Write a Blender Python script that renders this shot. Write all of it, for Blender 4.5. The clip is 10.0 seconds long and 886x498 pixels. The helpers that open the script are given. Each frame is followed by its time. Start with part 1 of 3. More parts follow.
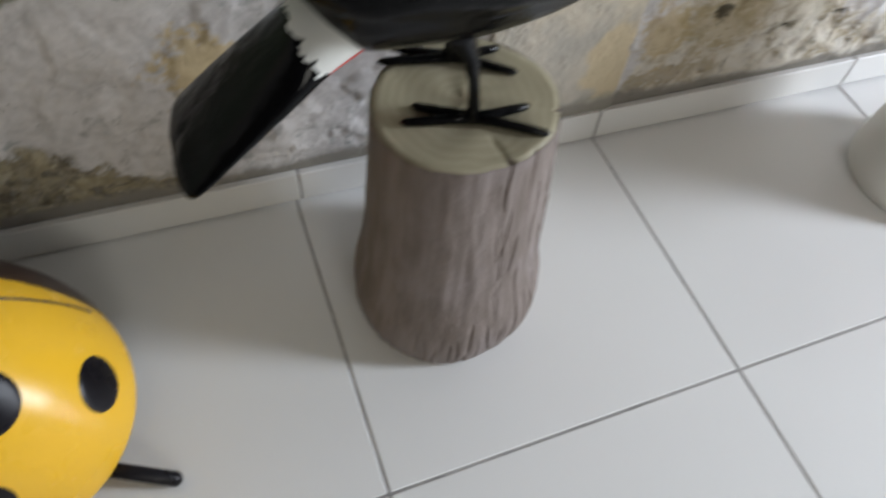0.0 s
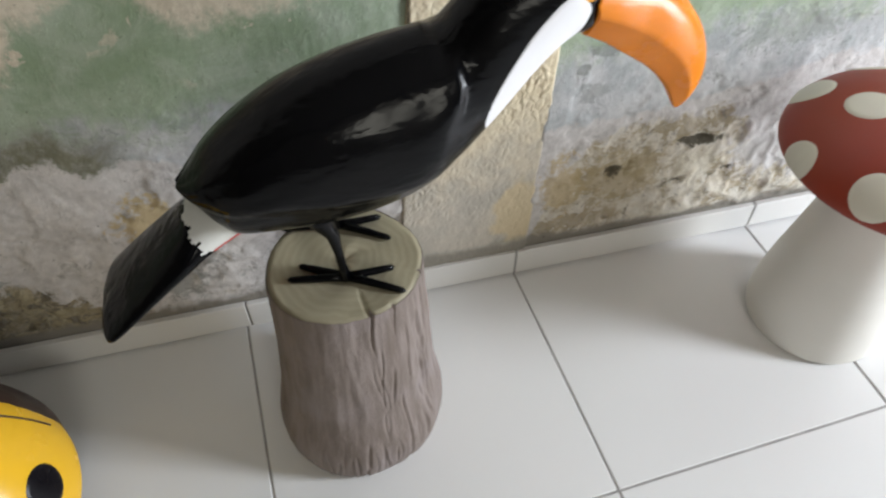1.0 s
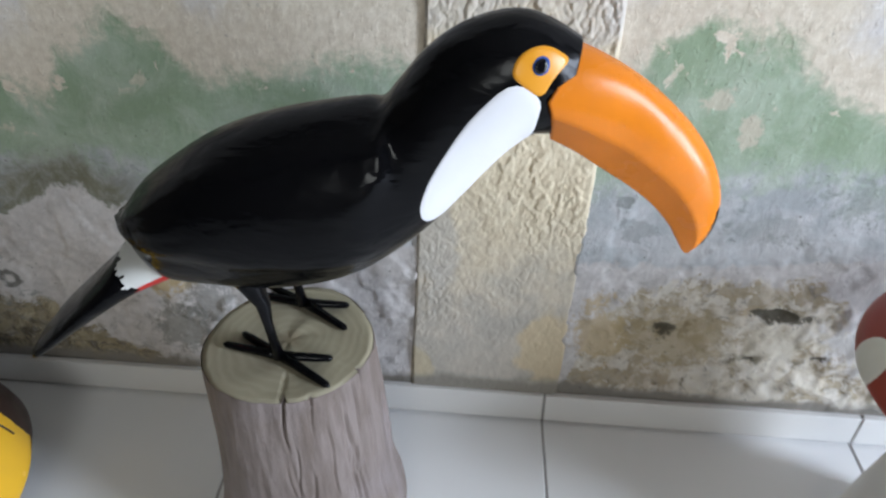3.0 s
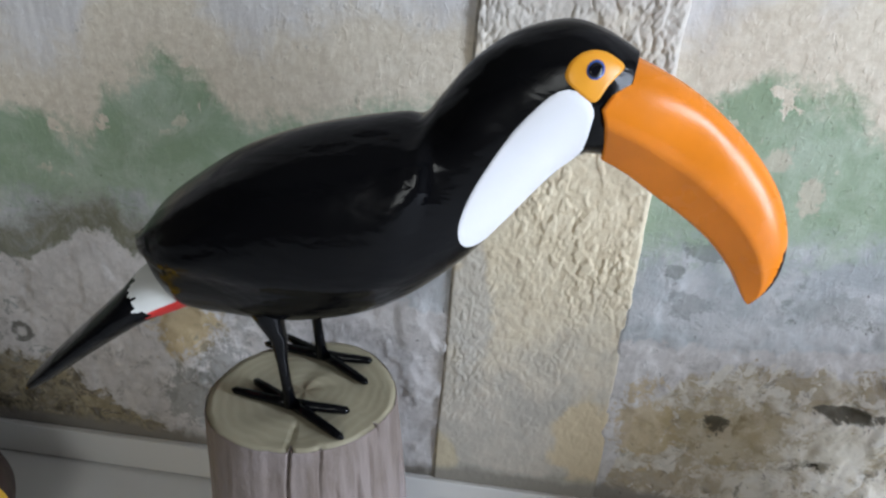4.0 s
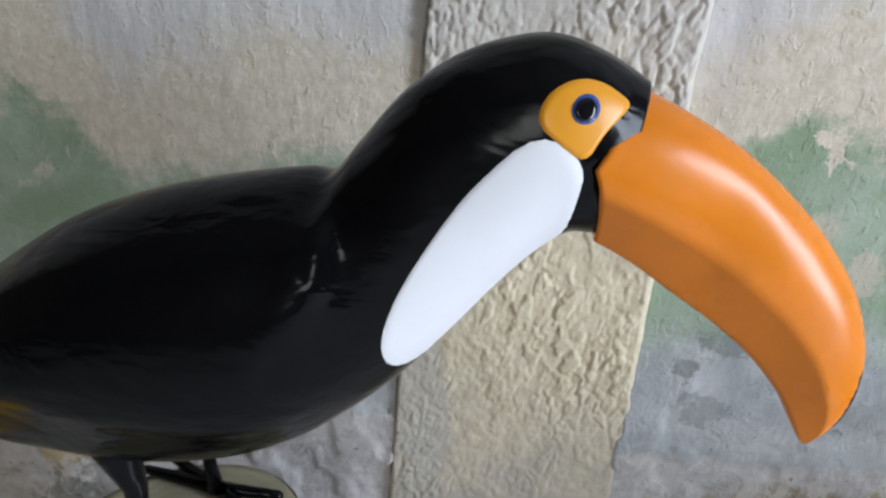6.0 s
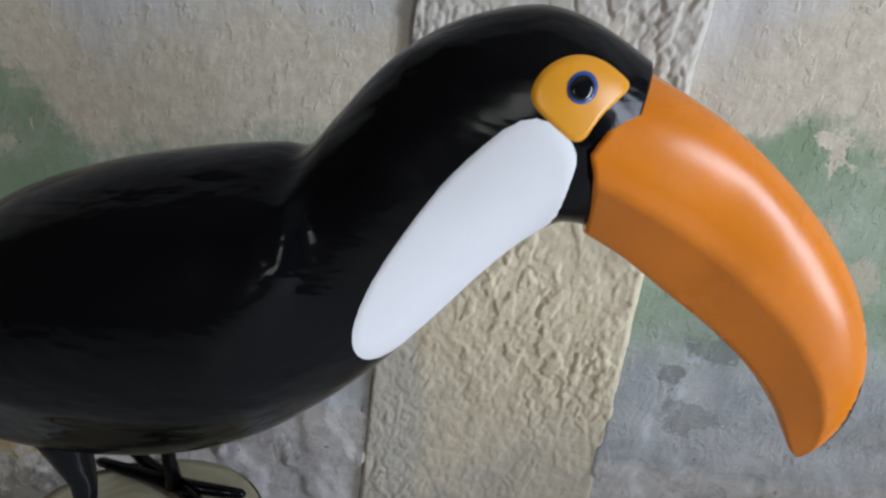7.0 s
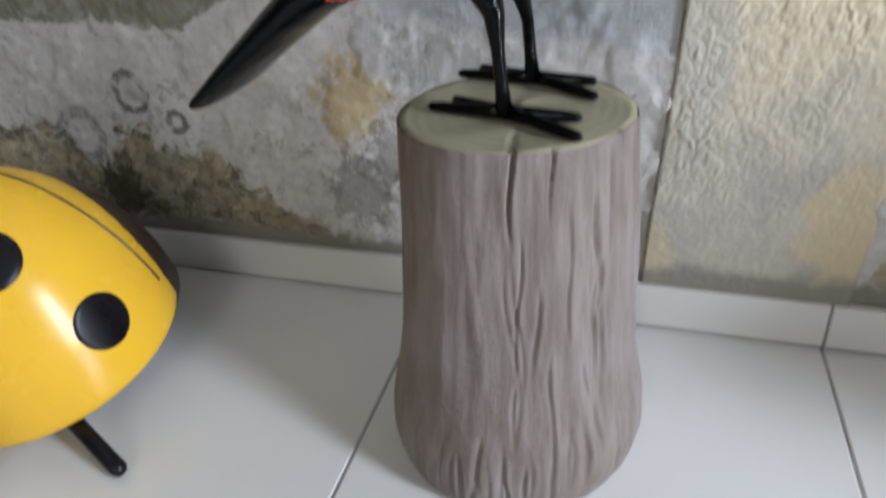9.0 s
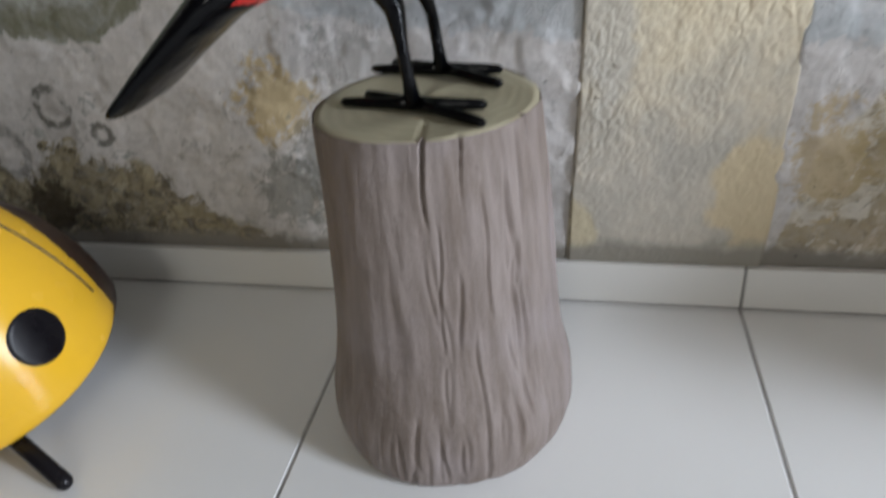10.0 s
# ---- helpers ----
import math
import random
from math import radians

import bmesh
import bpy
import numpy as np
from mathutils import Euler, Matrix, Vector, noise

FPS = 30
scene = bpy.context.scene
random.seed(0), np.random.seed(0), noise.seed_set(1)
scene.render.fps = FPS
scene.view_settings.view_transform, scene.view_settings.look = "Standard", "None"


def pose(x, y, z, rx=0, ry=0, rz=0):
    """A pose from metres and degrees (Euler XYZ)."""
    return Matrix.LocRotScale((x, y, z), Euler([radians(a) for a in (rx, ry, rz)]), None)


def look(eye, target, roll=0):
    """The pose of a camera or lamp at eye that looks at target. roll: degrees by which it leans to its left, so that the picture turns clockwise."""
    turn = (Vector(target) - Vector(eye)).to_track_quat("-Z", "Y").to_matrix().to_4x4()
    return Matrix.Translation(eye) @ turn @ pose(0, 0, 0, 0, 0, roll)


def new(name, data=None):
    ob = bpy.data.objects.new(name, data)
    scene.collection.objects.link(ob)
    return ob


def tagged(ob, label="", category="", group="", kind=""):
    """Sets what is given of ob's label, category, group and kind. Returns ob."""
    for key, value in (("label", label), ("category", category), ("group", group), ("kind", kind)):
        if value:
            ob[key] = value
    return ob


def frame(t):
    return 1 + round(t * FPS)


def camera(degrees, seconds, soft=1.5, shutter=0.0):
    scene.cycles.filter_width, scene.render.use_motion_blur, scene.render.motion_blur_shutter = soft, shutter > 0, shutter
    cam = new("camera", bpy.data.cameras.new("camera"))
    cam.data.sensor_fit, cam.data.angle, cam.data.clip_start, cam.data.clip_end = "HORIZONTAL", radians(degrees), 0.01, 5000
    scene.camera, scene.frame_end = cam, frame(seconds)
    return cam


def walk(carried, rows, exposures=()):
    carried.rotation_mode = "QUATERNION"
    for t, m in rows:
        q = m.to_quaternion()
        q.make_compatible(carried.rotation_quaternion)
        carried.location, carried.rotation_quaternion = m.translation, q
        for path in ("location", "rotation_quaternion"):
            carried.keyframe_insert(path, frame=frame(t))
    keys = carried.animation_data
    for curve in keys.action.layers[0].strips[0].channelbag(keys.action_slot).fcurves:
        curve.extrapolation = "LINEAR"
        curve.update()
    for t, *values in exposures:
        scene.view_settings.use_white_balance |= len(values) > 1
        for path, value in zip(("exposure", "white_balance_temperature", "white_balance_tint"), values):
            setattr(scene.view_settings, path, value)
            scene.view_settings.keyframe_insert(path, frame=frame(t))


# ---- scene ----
cam = camera(63.8, 10.0, soft=2.3, shutter=0.5)
PATH = [
    (0, (-0.481, -0.633, 0.808), (-0.075, 0.400, -0.856), 4.8),
    (0.3, (-0.412, -0.647, 0.855), (0.024, 0.416, -0.781), 3.7),
    (0.5, (-0.382, -0.673, 0.893), (0.047, 0.469, -0.691), 2.1),
    (0.7, (-0.350, -0.693, 0.927), (0.047, 0.528, -0.605), 1.4),
    (1, (-0.319, -0.729, 0.963), (0.014, 0.546, -0.541), 0.2),
    (1.2, (-0.287, -0.741, 0.972), (0.033, 0.541, -0.528), -0.1),
    (1.5, (-0.228, -0.743, 0.970), (-0.032, 0.682, -0.420), -0.8),
    (2, (-0.102, -0.723, 0.951), (-0.238, 0.745, -0.400), -1.0),
    (2.5, (-0.069, -0.704, 0.933), (-0.212, 0.774, -0.406), -1.4),
    (4, (-0.074, -0.720, 0.765), (-0.359, 1.055, -0.112), 1.1),
    (4.5, (-0.084, -0.716, 0.761), (-0.371, 1.071, -0.090), 0.7),
    (5, (-0.083, -0.669, 0.735), (-0.389, 1.130, -0.085), 2.7),
    (5.5, (-0.070, -0.585, 0.729), (-0.335, 1.230, -0.068), 1.1),
    (7, (-0.070, -0.510, 0.712), (-0.271, 1.317, -0.076), 4.5),
    (7.5, (-0.147, -0.593, 0.684), (-0.513, 1.192, -0.141), 6.2),
    (8, (-0.175, -0.628, 0.646), (-0.647, 1.112, -0.220), 2.8),
    (8.5, (-0.176, -0.658, 0.588), (-0.711, 1.034, -0.334), -1.7),
    (9, (-0.177, -0.698, 0.525), (-0.765, 0.913, -0.504), -4.6),
    (9.5, (-0.166, -0.705, 0.486), (-0.696, 0.861, -0.640), -6.0),
    (10, (-0.145, -0.714, 0.528), (-0.612, 0.925, -0.519), -6.6),
]
EXPOSURES = [(0, -0.40, 6850, 10), (0.5, -0.40, 7150, 10), (1.5, -0.18, 6900, 10), (2.5, -0.32, 6350, 10), (4, -0.46, 6300, 10), (5.5, -0.52, 6350, 10), (7, -0.9, 6450, 10), (7.5, -0.58, 6450, 10), (8, -0.18, 6450, 10), (8.5, -0.18, 6400, 10), (9.5, -0.33, 6650, 10), (10, -0.40, 6700, 10)]
walk(cam, [(t, look(eye, target, roll)) for t, eye, target, roll in PATH], EXPOSURES)

# ---- world, lights ----
world = bpy.data.worlds.new("world")
scene.world = world
world.use_nodes = True
wn = world.node_tree
sky = wn.nodes.new("ShaderNodeTexSky")
sky.sky_type, sky.sun_disc = "NISHITA", False
sky.sun_elevation, sky.sun_rotation = radians(40), radians(200)
wn.links.new(sky.outputs[0], wn.nodes["Background"].inputs[0])
wn.nodes["Background"].inputs[1].default_value = 0.08


def area_lamp(name, m, w, h, watts, colour):
    data = bpy.data.lights.new(name, "AREA")
    data.shape, data.size, data.size_y, data.energy, data.color = "RECTANGLE", w, h, watts, colour
    ob = new(name, data)
    ob.matrix_world = m
    return ob


# daylight through the doorway in the east wall and the window in the south wall
area_lamp("doorway_daylight", look((2.16, -1.14, 1.12), (0.0, -1.14, 1.0)), 0.5, 1.9, 132, (0.76, 0.85, 1.0))
area_lamp("window_daylight", look((-0.05, -3.16, 1.62), (-0.1, 0.0, 0.5)), 0.8, 1.0, 19, (0.98, 0.99, 0.93))


# ---- materials ----
class Shade:
    """A node material with short calls for the usual nodes."""

    def __init__(self, name):
        self.mat = bpy.data.materials.new(name)
        self.mat.use_nodes = True
        self.tree = self.mat.node_tree
        self.bsdf = self.tree.nodes["Principled BSDF"]
        self.pos = self.add("ShaderNodeNewGeometry").outputs["Position"]
        self.obj = self.add("ShaderNodeTexCoord").outputs["Object"]

    def add(self, kind, **fields):
        node = self.tree.nodes.new(kind)
        for key, value in fields.items():
            setattr(node, key, value)
        return node

    def put(self, socket, value):
        if isinstance(value, bpy.types.NodeSocket):
            self.tree.links.new(value, socket)
        elif isinstance(value, (tuple, list)) and len(value) == 3 and socket.type == "RGBA":
            socket.default_value = (*value, 1)
        else:
            socket.default_value = value

    def noise(self, scale, detail=4, rough=0.55, vec=None, distort=0.0):
        node = self.add("ShaderNodeTexNoise")
        self.put(node.inputs["Vector"], self.pos if vec is None else vec)
        for key, value in (("Scale", scale), ("Detail", detail), ("Roughness", rough), ("Distortion", distort)):
            node.inputs[key].default_value = value
        return node.outputs["Fac"]

    def stretch(self, sx, sy, sz, vec=None):
        node = self.add("ShaderNodeMapping")
        self.put(node.inputs["Vector"], self.pos if vec is None else vec)
        node.inputs["Scale"].default_value = (sx, sy, sz)
        return node.outputs[0]

    def math(self, op, a, b=0.0):
        node = self.add("ShaderNodeMath", operation=op)
        self.put(node.inputs[0], a)
        self.put(node.inputs[1], b)
        return node.outputs[0]

    def step(self, fac, lo, hi, out_lo=0.0, out_hi=1.0):
        node = self.add("ShaderNodeMapRange", interpolation_type="SMOOTHSTEP")
        self.put(node.inputs["Value"], fac)
        for key, value in (("From Min", lo), ("From Max", hi), ("To Min", out_lo), ("To Max", out_hi)):
            node.inputs[key].default_value = value
        return node.outputs[0]

    def mix(self, fac, a, b):
        node = self.add("ShaderNodeMix", data_type="RGBA")
        self.put(node.inputs[0], fac)
        self.put(node.inputs[6], a)
        self.put(node.inputs[7], b)
        return node.outputs[2]

    def xyz(self, vec=None):
        node = self.add("ShaderNodeSeparateXYZ")
        self.put(node.inputs[0], self.pos if vec is None else vec)
        return node.outputs

    def blob(self, x, z, rx, rz, wob):
        """1 inside an uneven spot on the wall, 0 outside."""
        px, _, pz = self.xyz()
        dx = self.math("DIVIDE", self.math("SUBTRACT", px, x), rx)
        dz = self.math("DIVIDE", self.math("SUBTRACT", pz, z), rz)
        d = self.math("SQRT", self.math("ADD", self.math("MULTIPLY", dx, dx), self.math("MULTIPLY", dz, dz)))
        return self.step(self.math("ADD", d, wob), 1.15, 0.75)

    def along(self, rows, axis=None):
        """A height that changes along x: rows of x and z, -1 < x < 1, 0 < z < 1."""
        node = self.add("ShaderNodeValToRGB")
        self.put(node.inputs[0], self.math("MULTIPLY", self.math("ADD", self.xyz()[0], 1.0), 0.5))
        ramp = node.color_ramp
        for i, (x, z) in enumerate(rows):
            stop = ramp.elements[i] if i < 2 else ramp.elements.new((x + 1) / 2)
            stop.position, stop.color = (x + 1) / 2, (z, z, z, 1)
        return node.outputs[0]

    def ring(self, x, z, r, wide, wob):
        px, _, pz = self.xyz()
        dx, dz = self.math("SUBTRACT", px, x), self.math("SUBTRACT", pz, z)
        d = self.math("SQRT", self.math("ADD", self.math("MULTIPLY", dx, dx), self.math("MULTIPLY", dz, dz)))
        d = self.math("ABSOLUTE", self.math("SUBTRACT", self.math("ADD", d, wob), r))
        return self.step(d, wide, wide * 0.3)

    def done(self, colour, rough=0.5, bump=None, strength=0.3, dist=0.002, coat=0.0, spec=0.5):
        self.put(self.bsdf.inputs["Base Color"], colour)
        self.put(self.bsdf.inputs["Roughness"], rough)
        self.bsdf.inputs["Coat Weight"].default_value = coat
        self.bsdf.inputs["Coat Roughness"].default_value = 0.08
        self.bsdf.inputs["Specular IOR Level"].default_value = spec
        if bump is not None:
            node = self.add("ShaderNodeBump")
            node.inputs["Strength"].default_value, node.inputs["Distance"].default_value = strength, dist
            self.put(node.inputs["Height"], bump)
            self.put(self.bsdf.inputs["Normal"], node.outputs[0])
        return self.mat


def painted(name, colour, rough, vary=0.12, grain=60, strength=0.25, coat=0.0, spec=0.5):
    """Brushed enamel paint: slightly uneven in colour, gloss and relief."""
    s = Shade(name)
    dark = tuple(c * (1 - vary) for c in colour)
    lite = tuple(min(1.0, c * (1 + vary)) for c in colour)
    n = s.noise(grain * 0.25, 5)
    fine = s.noise(grain * 3, 4)
    r = s.step(s.noise(grain * 0.6, 3), 0.3, 0.7, rough * 0.8, min(1.0, rough * 1.25))
    return s.done(s.mix(s.step(n, 0.3, 0.7), dark, lite), r, s.math("ADD", s.math("MULTIPLY", n, 1.5), s.math("MULTIPLY", fine, 0.4)), strength, 0.0015, coat, spec)


def wall_plaster():
    s = Shade("weathered_plaster")
    px, _, pz = s.xyz()
    big, mid, fine = s.noise(4.5, 3), s.noise(16, 7, 0.65, distort=0.4), s.noise(85, 6, 0.68)
    crumb = s.noise(34, 8, 0.72, distort=0.7)
    rag = s.math("ADD", s.math("MULTIPLY", s.math("SUBTRACT", mid, 0.5), 0.10), s.math("MULTIPLY", s.math("SUBTRACT", fine, 0.5), 0.05))
    rag = s.math("ADD", rag, s.math("MULTIPLY", s.math("SUBTRACT", big, 0.5), 0.05))
    zd = s.math("ADD", pz, rag)
    streak = s.noise(1.0, 6, 0.6, vec=s.stretch(80, 80, 14))
    upper = s.mix(s.step(streak, 0.35, 0.65), (0.58, 0.555, 0.535), (0.70, 0.675, 0.65))
    beige = s.mix(s.step(fine, 0.35, 0.65), (0.63, 0.555, 0.44), (0.73, 0.66, 0.54))
    green = s.mix(s.step(mid, 0.35, 0.7), (0.29, 0.375, 0.25), (0.44, 0.51, 0.40))
    bare = s.mix(s.step(mid, 0.35, 0.65), (0.41, 0.43, 0.435), (0.60, 0.60, 0.60))
    white = s.mix(s.step(s.math("ADD", s.math("MULTIPLY", fine, 0.5), s.math("MULTIPLY", mid, 0.5)), 0.38, 0.62), (0.54, 0.515, 0.495), (0.68, 0.65, 0.63))
    # height of the green paint's upper and lower edge along the wall
    top = s.along([(-1.0, 0.56), (1.0, 0.52), (-0.78, 0.575), (-0.703, 0.557), (-0.67, 0.535), (-0.61, 0.520), (-0.585, 0.575), (-0.545, 0.602), (-0.513, 0.612), (-0.469, 0.592), (-0.428, 0.552), (-0.376, 0.552), (-0.286, 0.568),
                   (-0.20, 0.572), (0.03, 0.565), (0.05, 0.565), (0.082, 0.600), (0.118, 0.626), (0.169, 0.614), (0.212, 0.608), (0.246, 0.576), (0.28, 0.548), (0.337, 0.530)])
    bottom = s.along([(-1.0, 0.41), (1.0, 0.41), (-0.756, 0.412), (-0.64, 0.410), (-0.56, 0.420), (-0.506, 0.400), (-0.40, 0.415), (0.042, 0.415), (0.123, 0.422), (0.19, 0.430), (0.286, 0.435), (0.36, 0.435)])
    over = s.math("SUBTRACT", zd, top)
    col = s.mix(s.step(over, -0.030, 0.010), green, beige)
    flake = s.step(s.noise(20, 7, 0.62, distort=0.3), 0.60, 0.615)
    col = s.mix(s.math("MULTIPLY", flake, s.step(over, -0.11, -0.02)), col, beige)
    col = s.mix(s.math("MULTIPLY", s.step(s.math("ADD", over, s.math("MULTIPLY", s.math("SUBTRACT", big, 0.5), 0.16)), 0.05, 0.12), s.step(over, 0.01, 0.04)), col, upper)
    under = s.math("SUBTRACT", zd, bottom)
    wash = s.mix(s.step(crumb, 0.40, 0.62), bare, green)
    col = s.mix(s.step(under, 0.04, 0.0), col, s.mix(0.35, wash, bare))
    col = s.mix(s.step(under, 0.0, -0.03), col, bare)
    # olive damp over the edge of the bare render, and the white render under it
    peel = s.along([(-1.0, 0.34), (1.0, 0.30), (-0.90, 0.345), (-0.74, 0.335), (-0.69, 0.36), (-0.66, 0.378), (-0.61, 0.385), (-0.585, 0.355), (-0.52, 0.36), (-0.40, 0.34), (0.03, 0.30), (0.30, 0.32), (0.50, 0.36)])
    above = s.math("SUBTRACT", s.math("ADD", pz, s.math("MULTIPLY", rag, 0.6)), peel)
    olive = s.math("MULTIPLY", s.step(above, 0.075, 0.030), s.step(px, -0.50, -0.58))
    col = s.mix(s.math("MULTIPLY", olive, s.step(crumb, 0.30, 0.62, 0.55, 1.0)), col, s.mix(mid, (0.13, 0.12, 0.075), (0.27, 0.27, 0.20)))
    col = s.mix(s.step(above, 0.006, -0.002), col, white)
    # dirt and lichen on the lowest render
    low = s.step(pz, 0.40, 0.20)
    grey = s.math("MULTIPLY", s.step(crumb, 0.54, 0.63), low)
    col = s.mix(s.math("MULTIPLY", grey, s.step(big, 0.40, 0.58, 0.06, 0.5)), col, (0.23, 0.22, 0.195))
    left = s.along([(-1.0, 0.20), (1.0, 0.0), (-0.93, 0.165), (-0.87, 0.186), (-0.80, 0.196), (-0.74, 0.182), (-0.70, 0.143), (-0.65, 0.113), (-0.59, 0.080), (-0.50, 0.03), (0.02, 0.0), (0.04, 0.15),
                    (0.07, 0.23), (0.10, 0.26), (0.17, 0.28), (0.25, 0.285), (0.33, 0.28), (0.38, 0.23), (0.41, 0.16), (0.47, 0.13), (0.60, 0.14)])
    mould = s.step(s.math("SUBTRACT", s.math("ADD", pz, s.math("MULTIPLY", s.math("SUBTRACT", s.math("ADD", mid, crumb), 1.0), 0.12)), left), 0.012, -0.006)
    dark = s.mix(s.step(crumb, 0.38, 0.62), (0.095, 0.075, 0.042), (0.33, 0.275, 0.17))
    pale = s.mix(s.step(mid, 0.42, 0.56), (0.40, 0.33, 0.22), (0.66, 0.61, 0.51))
    pale = s.mix(s.step(crumb, 0.55, 0.66), pale, (0.19, 0.16, 0.11))
    lumps = s.step(s.noise(42, 5, 0.6, distort=0.5), 0.54, 0.57)
    pale = s.mix(s.math("MULTIPLY", lumps, 0.8), pale, (0.70, 0.66, 0.58))
    pits = s.step(s.noise(60, 8, 0.75, distort=0.6), 0.585, 0.62)
    pale = s.mix(s.math("MULTIPLY", pits, 0.55), pale, (0.13, 0.105, 0.07))
    dark = s.mix(s.math("MULTIPLY", s.step(s.noise(48, 7, 0.7, distort=0.5), 0.53, 0.60), 0.8), dark, (0.50, 0.43, 0.29))
    east = s.step(px, -0.3, 0.0)
    col = s.mix(s.math("MULTIPLY", mould, s.step(fine, 0.25, 0.6, 0.6, 0.95)), col, s.mix(east, dark, pale))
    rim = s.math("MULTIPLY", s.math("MULTIPLY", mould, s.math("SUBTRACT", 1.0, east)), s.step(s.noise(30, 6, 0.7, distort=0.8), 0.50, 0.54))
    col = s.mix(s.math("MULTIPLY", rim, 0.55), col, (0.46, 0.39, 0.25))
    damp = s.math("MULTIPLY", s.step(s.noise(52, 8, 0.75, distort=0.5), 0.57, 0.62), s.math("MULTIPLY", s.step(pz, 0.47, 0.42), s.step(s.noise(7, 3), 0.48, 0.62)))
    col = s.mix(s.math("MULTIPLY", damp, 0.65), col, (0.24, 0.26, 0.24))
    wob = s.math("ADD", s.math("MULTIPLY", s.math("SUBTRACT", s.noise(38, 8, 0.75, distort=0.8), 0.5), 3.6), s.math("MULTIPLY", s.math("SUBTRACT", fine, 0.5), 2.0))
    for x, z, rx, rz, shade, k in (
        (-0.890, 0.122, 0.040, 0.040, (0.06, 0.045, 0.026), 0.8),
        (-0.530, 0.257, 0.046, 0.044, (0.60, 0.47, 0.26), 0.85),
        (-0.42, 0.30, 0.05, 0.04, (0.30, 0.29, 0.27), 0.5),
        (-0.53, 0.14, 0.045, 0.05, (0.24, 0.245, 0.22), 0.6),
        (-0.485, 0.20, 0.035, 0.05, (0.22, 0.22, 0.20), 0.55),
        (0.065, 0.185, 0.035, 0.055, (0.52, 0.40, 0.22), 0.7),
        (0.16, 0.19, 0.07, 0.05, (0.44, 0.35, 0.20), 0.6),
        (0.290, 0.236, 0.036, 0.012, (0.085, 0.075, 0.055), 0.9),
        (0.145, 0.207, 0.016, 0.013, (0.09, 0.08, 0.06), 0.85),
        (0.27, 0.160, 0.014, 0.008, (0.04, 0.034, 0.025), 0.95),
        (0.362, 0.164, 0.014, 0.005, (0.06, 0.05, 0.04), 0.9),
        (0.29, 0.185, 0.05, 0.03, (0.62, 0.57, 0.46), 0.6),
        (0.43, 0.20, 0.07, 0.055, (0.64, 0.62, 0.60), 0.85),
        (0.10, 0.43, 0.022, 0.014, (0.17, 0.19, 0.16), 0.6),
        (0.07, 0.40, 0.010, 0.010, (0.15, 0.16, 0.14), 0.6),
        (0.09, 0.36, 0.022, 0.014, (0.22, 0.23, 0.22), 0.5),
        (0.24, 0.37, 0.05, 0.02, (0.30, 0.31, 0.29), 0.4),
        (0.38, 0.42, 0.09, 0.03, (0.25, 0.28, 0.24), 0.5),
        (0.19, 0.50, 0.012, 0.020, (0.60, 0.54, 0.43), 0.8),
        (0.15, 0.535, 0.016, 0.012, (0.60, 0.54, 0.43), 0.7),
    ):
        col = s.mix(s.math("MULTIPLY", s.blob(x, z, rx, rz, wob), k), col, shade)
    wob2 = s.math("MULTIPLY", s.math("SUBTRACT", crumb, 0.5), 0.03)
    for x, z, r, wide, k in ((-0.840, 0.258, 0.024, 0.008, 0.85), (-0.777, 0.221, 0.011, 0.007, 0.85), (-0.937, 0.197, 0.032, 0.010, 0.6), (-0.48, 0.15, 0.018, 0.007, 0.4), (-0.52, 0.175, 0.012, 0.006, 0.4)):
        col = s.mix(s.math("MULTIPLY", s.ring(x, z, r, wide, wob2), s.step(s.noise(45, 5, 0.65), 0.36, 0.52, 0.15, k)), col, (0.13, 0.125, 0.11))
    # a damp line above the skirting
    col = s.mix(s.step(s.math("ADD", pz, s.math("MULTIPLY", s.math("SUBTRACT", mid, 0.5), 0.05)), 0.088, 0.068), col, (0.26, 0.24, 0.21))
    specks = s.step(s.noise(130, 3, 0.6), 0.69, 0.73)
    col = s.mix(s.math("MULTIPLY", specks, s.step(pz, 0.75, 0.2, 0.25, 0.8)), col, (0.13, 0.12, 0.10))
    rough = s.step(pz, 0.55, 0.30)
    rough = s.math("MULTIPLY", rough, s.math("MAXIMUM", s.math("MAXIMUM", mould, s.step(px, -0.62, -0.44)), 0.35))
    relief = s.math("ADD", s.math("MULTIPLY", mid, 0.8), s.math("ADD", s.math("MULTIPLY", fine, 0.45), s.math("ADD", s.math("MULTIPLY", s.math("MULTIPLY", crumb, rough), 1.8), s.math("MULTIPLY", streak, 0.25))))
    flecks = s.step(s.noise(75, 4, 0.6, vec=s.stretch(1.25, 1.0, 0.85), distort=0.3), 0.57, 0.61)
    relief = s.math("ADD", relief, s.math("MULTIPLY", flecks, 0.25))
    return s.done(col, 0.9, relief, 0.5, 0.005, spec=0.2)


